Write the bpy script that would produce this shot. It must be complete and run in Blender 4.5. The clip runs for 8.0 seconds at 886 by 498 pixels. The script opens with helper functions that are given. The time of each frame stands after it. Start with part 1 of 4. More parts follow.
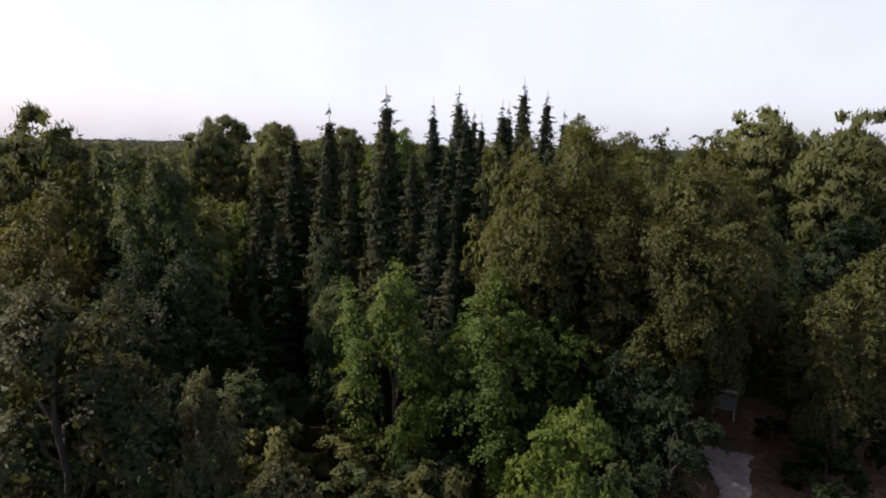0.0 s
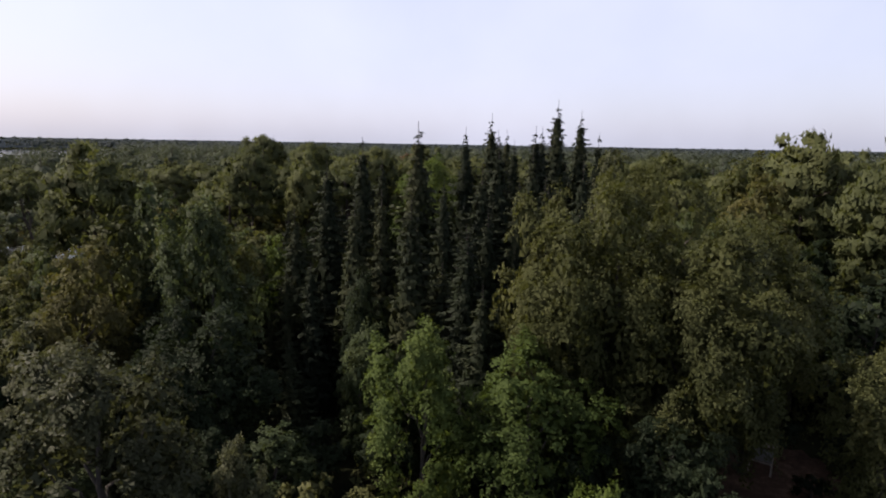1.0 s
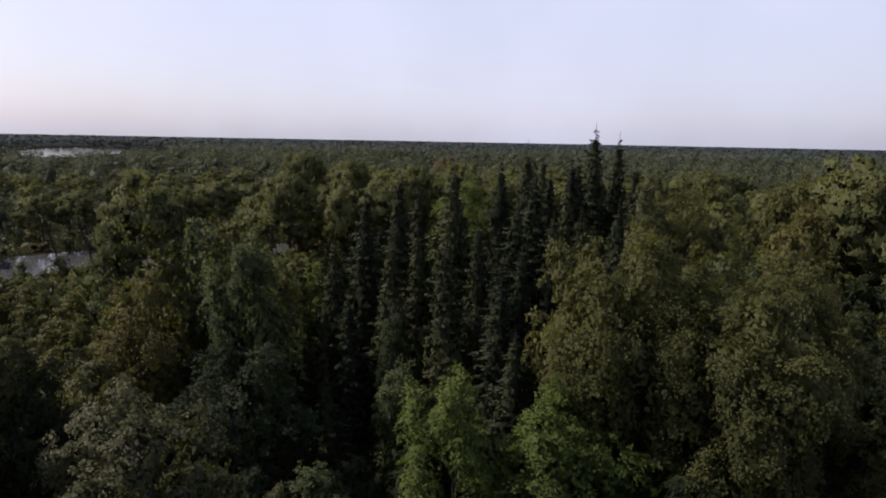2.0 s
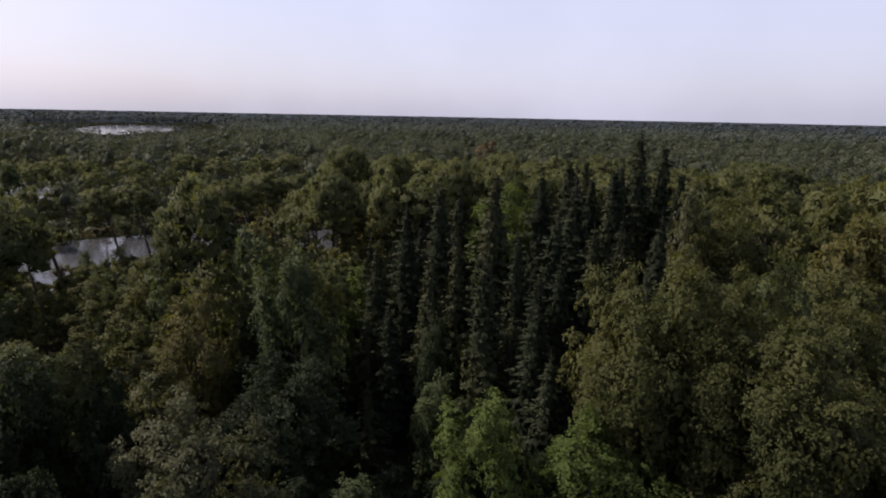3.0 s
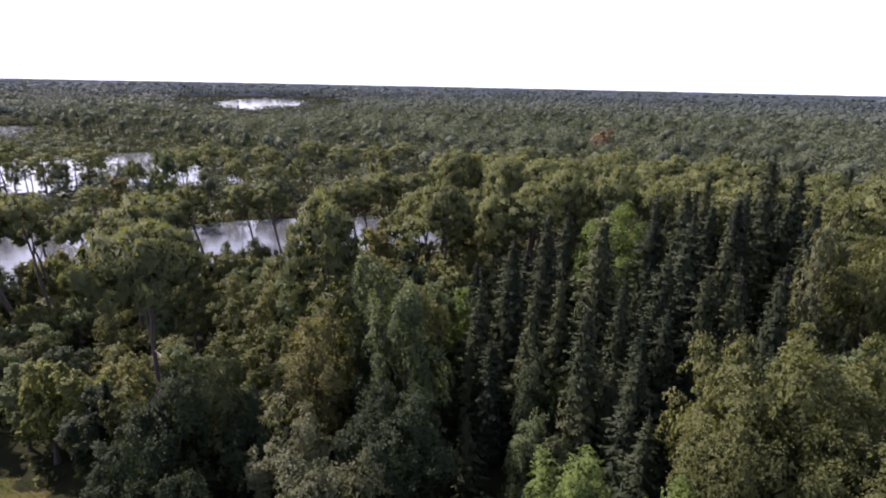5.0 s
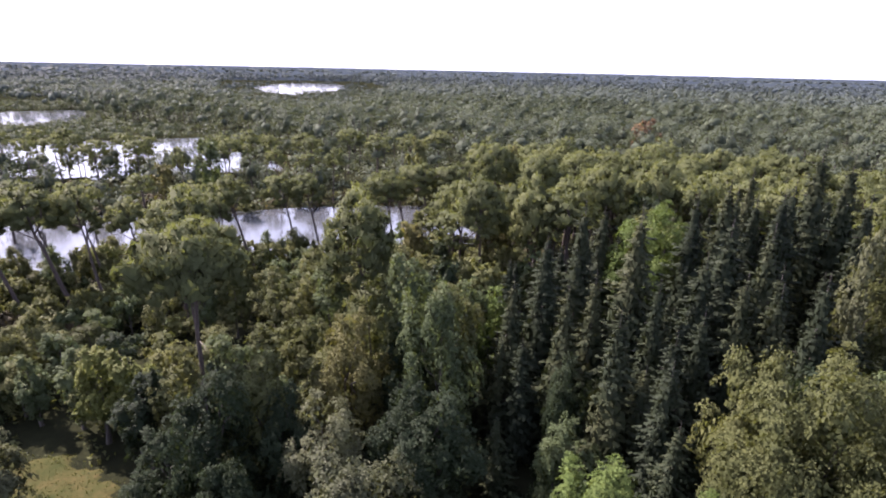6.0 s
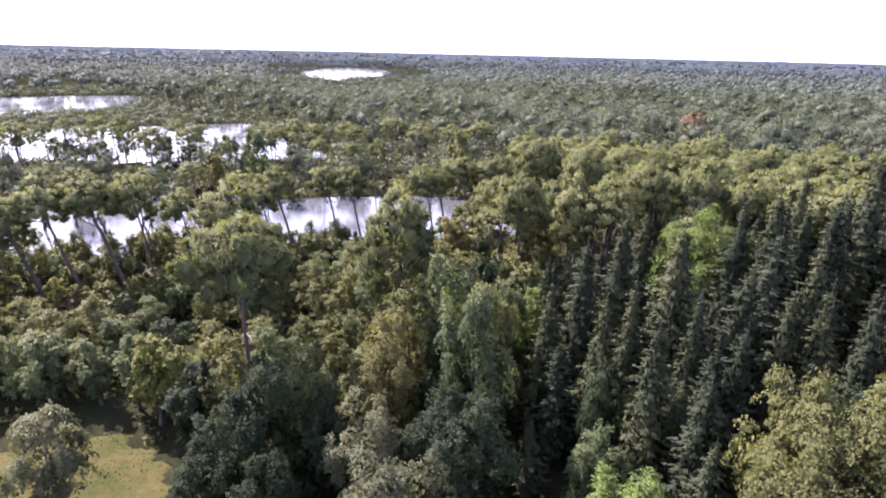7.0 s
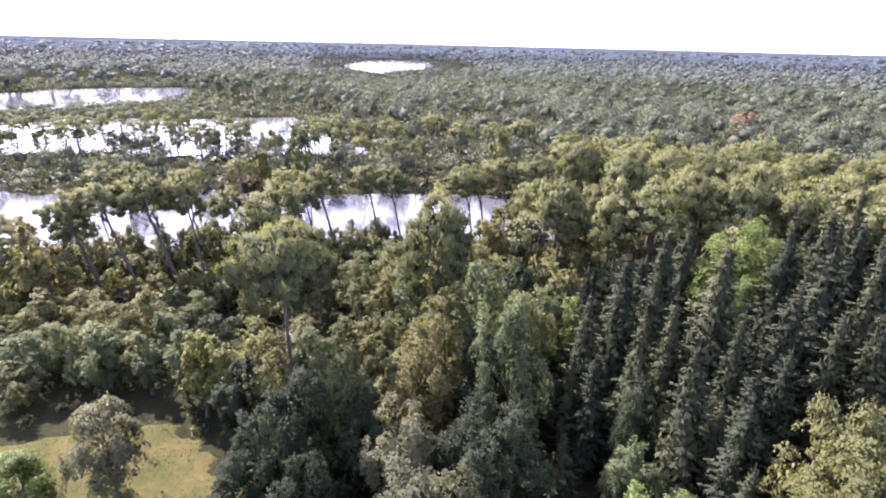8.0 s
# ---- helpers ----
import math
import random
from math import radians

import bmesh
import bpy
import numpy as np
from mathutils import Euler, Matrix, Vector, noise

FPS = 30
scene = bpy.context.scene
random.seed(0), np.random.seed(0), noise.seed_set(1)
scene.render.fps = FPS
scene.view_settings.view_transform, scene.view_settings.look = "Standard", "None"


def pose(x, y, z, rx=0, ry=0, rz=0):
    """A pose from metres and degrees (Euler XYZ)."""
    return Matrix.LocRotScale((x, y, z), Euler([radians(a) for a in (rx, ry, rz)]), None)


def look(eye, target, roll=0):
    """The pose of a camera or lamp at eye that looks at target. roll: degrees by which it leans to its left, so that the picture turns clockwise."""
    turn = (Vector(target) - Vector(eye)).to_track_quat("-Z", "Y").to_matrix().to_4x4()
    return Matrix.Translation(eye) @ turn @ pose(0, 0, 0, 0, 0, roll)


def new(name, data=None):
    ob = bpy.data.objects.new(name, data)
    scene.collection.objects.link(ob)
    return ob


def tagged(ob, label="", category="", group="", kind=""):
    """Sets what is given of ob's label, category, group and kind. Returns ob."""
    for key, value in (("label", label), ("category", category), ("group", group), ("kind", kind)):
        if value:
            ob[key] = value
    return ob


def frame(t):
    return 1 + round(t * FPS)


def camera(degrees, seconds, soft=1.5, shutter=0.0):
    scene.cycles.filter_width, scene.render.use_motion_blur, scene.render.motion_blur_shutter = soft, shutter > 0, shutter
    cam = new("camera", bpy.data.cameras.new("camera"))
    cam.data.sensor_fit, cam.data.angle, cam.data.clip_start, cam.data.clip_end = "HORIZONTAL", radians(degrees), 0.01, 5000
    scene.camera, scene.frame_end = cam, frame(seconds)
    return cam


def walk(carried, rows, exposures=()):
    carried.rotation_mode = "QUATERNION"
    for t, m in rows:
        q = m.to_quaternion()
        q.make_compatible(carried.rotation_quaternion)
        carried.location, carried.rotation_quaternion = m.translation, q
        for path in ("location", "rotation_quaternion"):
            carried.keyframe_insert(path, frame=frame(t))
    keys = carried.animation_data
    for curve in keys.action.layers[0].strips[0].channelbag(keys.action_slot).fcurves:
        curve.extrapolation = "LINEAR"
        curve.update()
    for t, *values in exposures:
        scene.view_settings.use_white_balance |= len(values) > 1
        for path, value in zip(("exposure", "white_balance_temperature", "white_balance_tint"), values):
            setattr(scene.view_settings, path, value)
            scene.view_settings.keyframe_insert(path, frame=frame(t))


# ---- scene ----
cam = camera(77.93, 8.0, soft=2.0)
ROWS = [
    (0.0, -0.0, -0.0, 17.5, 79.332, -1.04, 0.196),
    (0.5, 0.053, 0.361, 19.015, 79.145, -0.96, 1.455),
    (1.0, 0.105, 0.418, 20.539, 79.111, -0.959, 3.677),
    (1.5, 0.155, 0.363, 22.002, 79.15, -1.01, 5.566),
    (3.0, 0.23, 0.106, 26.262, 76.286, -1.088, 11.86),
    (3.5, 0.221, 0.026, 27.737, 74.703, -1.08, 14.068),
    (4.0, 0.237, -0.06, 29.197, 74.275, -1.089, 16.831),
    (4.5, 0.259, -0.12, 30.434, 73.962, -1.123, 20.612),
    (6.0, 0.303, -0.222, 32.642, 71.706, -1.181, 27.247),
    (6.5, 0.309, -0.254, 33.366, 70.895, -1.189, 29.421),
    (7.0, 0.306, -0.3, 34.074, 70.139, -1.217, 31.605),
    (7.5, 0.288, -0.336, 34.788, 69.464, -1.236, 33.743),
    (8.0, 0.264, -0.379, 35.5, 69.285, -1.251, 35.846),
]
EXPOSURES = [(0.0, 1.1, 6800, 18), (0.5, 1.4, 6600, 18), (1.0, 0.9, 6500, 21), (1.5, 0.75, 6500, 21), (3.0, 0.72, 6500, 24), (3.5, 1.05, 6600, 23), (4.5, 1.75, 6300, 27), (6.5, 2.85, 6000, 34), (8.0, 3.45, 5850, 39)]
walk(cam, [(t, pose(x, y, z, rx, ry, rz)) for t, x, y, z, rx, ry, rz in ROWS], EXPOSURES)

# ---- light ----
SUN_LEFT, SUN_HIGH = 84.0, 46.0  # degrees left of the first view's direction, degrees above the horizon
world = bpy.data.worlds.new("sky")
scene.world = world
world.use_nodes = True
nt = world.node_tree
sky = nt.nodes.new("ShaderNodeTexSky")
sky.sky_type, sky.sun_disc = "NISHITA", False
sky.sun_elevation, sky.sun_rotation = radians(SUN_HIGH), radians(-SUN_LEFT)
sky.air_density, sky.dust_density, sky.altitude = 1.0, 3.0, 30.0
# a thin even veil of high cloud over the clear sky
veil = nt.nodes.new("ShaderNodeMix")
veil.data_type = "RGBA"
veil_noise = nt.nodes.new("ShaderNodeTexNoise")
veil_noise.inputs["Scale"].default_value, veil_noise.inputs["Detail"].default_value = 1.6, 5.0
veil_amount = nt.nodes.new("ShaderNodeMapRange")
veil_amount.inputs[1].default_value, veil_amount.inputs[2].default_value = 0.3, 0.7
veil_amount.inputs[3].default_value, veil_amount.inputs[4].default_value = 0.4, 0.7
nt.links.new(veil_noise.outputs[0], veil_amount.inputs[0])
nt.links.new(veil_amount.outputs[0], veil.inputs[0])
nt.links.new(sky.outputs[0], veil.inputs[6])
veil.inputs[7].default_value = (7.2, 7.8, 9.2, 1)
nt.links.new(veil.outputs[2], nt.nodes["Background"].inputs[0])
nt.nodes["Background"].inputs[1].default_value = 0.076
sun_data = bpy.data.lights.new("sun", "SUN")
sun_data.energy, sun_data.angle, sun_data.color = 4.9, radians(0.6), (1.0, 0.9, 0.75)
sun = new("sun", sun_data)
sun_way = Vector((-math.sin(radians(SUN_LEFT)) * math.cos(radians(SUN_HIGH)), math.cos(radians(SUN_LEFT)) * math.cos(radians(SUN_HIGH)), math.sin(radians(SUN_HIGH))))
sun.matrix_world = look(sun_way * 200, (0, 0, 0))

rng = np.random.default_rng(7)


# ---- materials ----
def node_material(name):
    mat = bpy.data.materials.new(name)
    mat.use_nodes = True
    tree = mat.node_tree
    return mat, tree, tree.nodes["Principled BSDF"], tree.nodes["Material Output"]


def noise_node(tree, scale, detail=3.0, coords=None, rough=0.6):
    n = tree.nodes.new("ShaderNodeTexNoise")
    n.inputs["Scale"].default_value, n.inputs["Detail"].default_value, n.inputs["Roughness"].default_value = scale, detail, rough
    if coords is not None:
        tree.links.new(coords, n.inputs["Vector"])
    return n


def ramp_node(tree, source, stops):
    r = tree.nodes.new("ShaderNodeValToRGB")
    while len(r.color_ramp.elements) < len(stops):
        r.color_ramp.elements.new(0.5)
    for e, (p, c) in zip(r.color_ramp.elements, stops):
        e.position, e.color = p, (*c, 1)
    tree.links.new(source, r.inputs[0])
    return r


def math_node(tree, op, a, b):
    n = tree.nodes.new("ShaderNodeMath")
    n.operation = op
    for i, v in enumerate((a, b)):
        if isinstance(v, (int, float)):
            n.inputs[i].default_value = v
        else:
            tree.links.new(v, n.inputs[i])
    return n.outputs[0]


def foliage(name, dark, mid, light, gloss=0.6, through_light=0.38, patch=0.12):
    """Leaves: a colour of its own for every leaf, broader drifts over the crown and from tree to tree, and light let through."""
    mat, tree, bsdf, out = node_material(name)
    geo = tree.nodes.new("ShaderNodeNewGeometry")
    info = tree.nodes.new("ShaderNodeObjectInfo")
    drift = noise_node(tree, patch, 3.0, geo.outputs["Position"])
    a = math_node(tree, "MULTIPLY", geo.outputs["Random Per Island"], 0.16)
    b = math_node(tree, "MULTIPLY", drift.outputs[0], 0.85)
    c = math_node(tree, "MULTIPLY", info.outputs["Random"], 0.22)
    f = math_node(tree, "SUBTRACT", math_node(tree, "ADD", math_node(tree, "ADD", a, b), c), 0.14)
    col = ramp_node(tree, f, [(0.08, dark), (0.5, mid), (0.95, light)])
    tree.links.new(col.outputs[0], bsdf.inputs["Base Color"])
    bsdf.inputs["Roughness"].default_value = gloss
    bsdf.inputs["Specular IOR Level"].default_value = 0.05
    tl = tree.nodes.new("ShaderNodeBsdfTranslucent")
    warm = tree.nodes.new("ShaderNodeMix")
    warm.data_type, warm.blend_type = "RGBA", "MULTIPLY"
    warm.inputs[0].default_value = 1.0
    tree.links.new(col.outputs[0], warm.inputs[6])
    warm.inputs[7].default_value = (1.2, 1.2, 0.65, 1)
    tree.links.new(warm.outputs[2], tl.inputs[0])
    mix = tree.nodes.new("ShaderNodeMixShader")
    mix.inputs[0].default_value = through_light
    tree.links.new(bsdf.outputs[0], mix.inputs[1])
    tree.links.new(tl.outputs[0], mix.inputs[2])
    tree.links.new(mix.outputs[0], out.inputs[0])
    return mat


def bark(name, dark, light, scale=6.0):
    mat, tree, bsdf, out = node_material(name)
    co = tree.nodes.new("ShaderNodeTexCoord")
    mp = tree.nodes.new("ShaderNodeMapping")
    mp.inputs["Scale"].default_value = (1, 1, 0.25)
    tree.links.new(co.outputs["Object"], mp.inputs[0])
    n = noise_node(tree, scale, 5.0, mp.outputs[0], 0.7)
    tree.links.new(ramp_node(tree, n.outputs[0], [(0.3, dark), (0.7, light)]).outputs[0], bsdf.inputs["Base Color"])
    bump = tree.nodes.new("ShaderNodeBump")
    bump.inputs["Strength"].default_value, bump.inputs["Distance"].default_value = 0.8, 0.05
    tree.links.new(n.outputs[0], bump.inputs["Height"])
    tree.links.new(bump.outputs[0], bsdf.inputs["Normal"])
    bsdf.inputs["Roughness"].default_value = 0.9
    return mat


def soil(name, stops, fine, broad, relief=0.05):
    mat, tree, bsdf, out = node_material(name)
    geo = tree.nodes.new("ShaderNodeNewGeometry")
    n1 = noise_node(tree, fine, 5.0, geo.outputs["Position"], 0.7)
    n2 = noise_node(tree, broad, 4.0, geo.outputs["Position"])
    f = math_node(tree, "ADD", math_node(tree, "MULTIPLY", n1.outputs[0], 0.5), math_node(tree, "MULTIPLY", n2.outputs[0], 0.5))
    tree.links.new(ramp_node(tree, f, stops).outputs[0], bsdf.inputs["Base Color"])
    bump = tree.nodes.new("ShaderNodeBump")
    bump.inputs["Strength"].default_value, bump.inputs["Distance"].default_value = 0.9, relief
    tree.links.new(n1.outputs[0], bump.inputs["Height"])
    tree.links.new(bump.outputs[0], bsdf.inputs["Normal"])
    bsdf.inputs["Roughness"].default_value = 0.95
    bsdf.inputs["Specular IOR Level"].default_value = 0.0
    return mat


LEAF = {
    # a dark green of its own, deepened to hold the shade under taller trees
    "dark": foliage("leaf_dark_shaded", (0.007, 0.011, 0.007), (0.014, 0.021, 0.011), (0.03, 0.04, 0.021)),
    "mid": foliage("leaf_mid", (0.018, 0.027, 0.014), (0.044, 0.058, 0.027), (0.092, 0.108, 0.051)),
    "bright": foliage("leaf_bright", (0.021, 0.034, 0.011), (0.05, 0.072, 0.02), (0.105, 0.128, 0.04)),
    "lime": foliage("leaf_lime", (0.022, 0.034, 0.01), (0.056, 0.08, 0.019), (0.118, 0.14, 0.043), 0.4, 0.38),
    "olive": foliage("leaf_olive", (0.02, 0.025, 0.011), (0.046, 0.052, 0.02), (0.102, 0.104, 0.042)),
    "yellow": foliage("leaf_yellow", (0.03, 0.037, 0.013), (0.066, 0.075, 0.022), (0.13, 0.13, 0.042)),
    "grey": foliage("leaf_grey", (0.02, 0.024, 0.013), (0.043, 0.048, 0.026), (0.092, 0.097, 0.054), 0.5),
    "brown": foliage("leaf_brown", (0.029, 0.03, 0.013), (0.062, 0.061, 0.023), (0.112, 0.1, 0.038)),
    "rust": foliage("leaf_rust", (0.05, 0.033, 0.021), (0.09, 0.057, 0.036), (0.13, 0.085, 0.052)),
    "pine": foliage("needle_pine", (0.025, 0.032, 0.015), (0.059, 0.068, 0.03), (0.1, 0.106, 0.047), 0.65, 0.4),
    "spruce": foliage("needle_spruce", (0.006, 0.009, 0.0067), (0.015, 0.02, 0.011), (0.05, 0.052, 0.023), 0.65, 0.15),
    # greyer and bluer outward: distance haze put into these needle colours
    "far": foliage("needle_far_hazed", (0.02, 0.027, 0.019), (0.041, 0.05, 0.033), (0.068, 0.076, 0.048), 0.7, 0.28, 0.1),
    "remote": foliage("needle_remote_hazed", (0.026, 0.034, 0.03), (0.042, 0.052, 0.045), (0.062, 0.071, 0.058), 0.7, 0.25, 0.05),
    "distant": foliage("needle_distant_hazed", (0.028, 0.037, 0.039), (0.039, 0.049, 0.051), (0.053, 0.063, 0.062), 0.7, 0.2, 0.02),
    "scrub": foliage("leaf_scrub", (0.025, 0.028, 0.013), (0.057, 0.062, 0.025), (0.108, 0.109, 0.045)),
    "bracken": foliage("leaf_bracken", (0.018, 0.016, 0.0088), (0.038, 0.032, 0.018), (0.07, 0.056, 0.031)),
    "grass": foliage("grass_blade", (0.018, 0.024, 0.009), (0.04, 0.044, 0.016), (0.074, 0.066, 0.03), 0.7, 0.3, 0.3),
}
BARK = {
    "pine": bark("bark_pine", (0.008, 0.006, 0.005), (0.034, 0.023, 0.017)),
    "oak": bark("bark_grey", (0.012, 0.01, 0.008), (0.04, 0.034, 0.028)),
    "dead": bark("bark_bleached", (0.07, 0.06, 0.05), (0.17, 0.15, 0.125)),
}
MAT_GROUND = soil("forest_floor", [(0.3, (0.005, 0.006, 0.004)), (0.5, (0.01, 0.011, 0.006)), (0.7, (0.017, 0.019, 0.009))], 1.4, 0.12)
MAT_MEADOW = soil("dry_meadow", [(0.3, (0.013, 0.019, 0.007)), (0.5, (0.028, 0.028, 0.011)), (0.7, (0.048, 0.038, 0.017))], 2.2, 0.35)
MAT_TRACK = soil("sandy_track", [(0.3, (0.07, 0.06, 0.055)), (0.5, (0.14, 0.125, 0.122)), (0.7, (0.22, 0.195, 0.185))], 2.5, 0.4, 0.03)
MAT_LITTER = soil("leaf_litter", [(0.3, (0.016, 0.011, 0.009)), (0.5, (0.045, 0.03, 0.022)), (0.7, (0.13, 0.085, 0.056))], 2.2, 0.3, 0.06)


def water_material():
    mat, tree, bsdf, out = node_material("lake_water")
    bsdf.inputs["Base Color"].default_value = (0.03, 0.033, 0.037, 1)
    bsdf.inputs["Roughness"].default_value = 0.1
    bsdf.inputs["IOR"].default_value = 1.38
    geo = tree.nodes.new("ShaderNodeNewGeometry")
    n = noise_node(tree, 0.8, 3.0, geo.outputs["Position"])
    bump = tree.nodes.new("ShaderNodeBump")
    bump.inputs["Strength"].default_value, bump.inputs["Distance"].default_value = 0.22, 0.06
    tree.links.new(n.outputs[0], bump.inputs["Height"])
    tree.links.new(bump.outputs[0], bsdf.inputs["Normal"])
    return mat


MAT_WATER = water_material()


# ---- mesh helpers ----
def mesh_of(name, verts, faces, material, smooth=True, normals=None):
    """A mesh from numpy verts (n, 3) and faces (m, k); foliage brings normals of its own, which follow the clump and not the single leaf."""
    me = bpy.data.meshes.new(name)
    verts, faces = np.asarray(verts, np.float32), np.asarray(faces, np.int32)
    m, k = faces.shape
    me.vertices.add(len(verts))
    me.vertices.foreach_set("co", verts.ravel())
    me.loops.add(m * k)
    me.loops.foreach_set("vertex_index", faces.ravel())
    me.polygons.add(m)
    me.polygons.foreach_set("loop_start", np.arange(m, dtype=np.int32) * k)
    me.polygons.foreach_set("use_smooth", np.full(m, smooth))
    if normals is not None:
        own = me.attributes.new("custom_normal", "FLOAT_VECTOR", "POINT")
        own.data.foreach_set("vector", np.asarray(normals, np.float32).ravel())
    me.update(calc_edges=True)
    me.materials.append(material)
    return me


def leaf_mesh(name, made, material):
    return mesh_of(name, made[0], made[1], material, True, made[2])


def tube(points, radii, sides=6):
    """Verts and quads of a tapering tube along points."""
    pts = np.asarray(points, float)
    d = np.gradient(pts, axis=0)
    d /= np.linalg.norm(d, axis=1)[:, None] + 1e-9
    ref = np.where(np.abs(d[:, 2:3]) > 0.9, [[1.0, 0, 0]], [[0, 0, 1.0]])
    u = np.cross(d, ref)
    u /= np.linalg.norm(u, axis=1)[:, None]
    v = np.cross(d, u)
    a = np.arange(sides) * 2 * np.pi / sides
    ring = u[:, None] * np.cos(a)[None, :, None] + v[:, None] * np.sin(a)[None, :, None]
    verts = (pts[:, None] + ring * np.asarray(radii)[:, None, None]).reshape(-1, 3)
    i, j = np.meshgrid(np.arange(len(pts) - 1), np.arange(sides), indexing="ij")
    a0, b0 = i * sides + j, i * sides + (j + 1) % sides
    return verts, np.stack([a0, b0, b0 + sides, a0 + sides], -1).reshape(-1, 4)


def join(pieces):
    verts, faces, normals, n = [], [], [], 0
    for v, f, m in pieces:
        verts.append(v)
        faces.append(f + n)
        normals.append(m)
        n += len(v)
    return np.concatenate(verts), np.concatenate(faces), np.concatenate(normals)


def unit(a):
    return a / (np.linalg.norm(a, axis=-1, keepdims=True) + 1e-9)


def leaves(r, centre, normal, length, width, axis=None, soft=None):
    """One pointed leaf, a triangle, at each centre: verts, faces and normals."""
    n = len(centre)
    normal = unit(normal)
    t = unit(r.normal(size=(n, 3))) if axis is None else unit(axis)
    u = unit(np.cross(normal, t))
    v = unit(np.cross(u, normal)) if axis is None else t
    length, width = np.broadcast_to(length, n)[:, None], np.broadcast_to(width, n)[:, None]
    blade = np.stack([centre + v * length * 0.6, centre - v * length * 0.4 + u * width / 2, centre - v * length * 0.4 - u * width / 2], 1)
    soft = normal if soft is None else unit(soft)
    return blade.reshape(-1, 3), np.arange(3 * n).reshape(n, 3), np.repeat(soft, 3, 0)


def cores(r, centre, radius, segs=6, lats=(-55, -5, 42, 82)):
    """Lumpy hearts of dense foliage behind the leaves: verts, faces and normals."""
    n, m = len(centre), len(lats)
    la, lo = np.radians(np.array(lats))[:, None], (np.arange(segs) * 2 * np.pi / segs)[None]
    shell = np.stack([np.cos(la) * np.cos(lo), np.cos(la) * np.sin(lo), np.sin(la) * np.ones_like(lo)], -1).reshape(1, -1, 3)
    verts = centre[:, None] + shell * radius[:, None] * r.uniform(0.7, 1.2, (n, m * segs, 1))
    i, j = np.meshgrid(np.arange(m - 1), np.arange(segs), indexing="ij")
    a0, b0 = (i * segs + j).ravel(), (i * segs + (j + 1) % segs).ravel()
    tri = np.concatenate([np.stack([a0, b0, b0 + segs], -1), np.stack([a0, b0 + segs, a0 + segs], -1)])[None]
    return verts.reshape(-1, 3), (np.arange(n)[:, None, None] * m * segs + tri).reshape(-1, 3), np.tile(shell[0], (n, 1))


def bend(a, b, r, n=5, sag=0.0, wob=0.06):
    a, b = np.asarray(a, float), np.asarray(b, float)
    s = np.linspace(0, 1, n)[:, None]
    p = a + (b - a) * s
    span = np.linalg.norm(b - a)
    p[1:-1] += r.normal(size=(n - 2, 3)) * span * wob
    p[:, 2] += sag * span * np.sin(np.pi * s[:, 0])
    return p


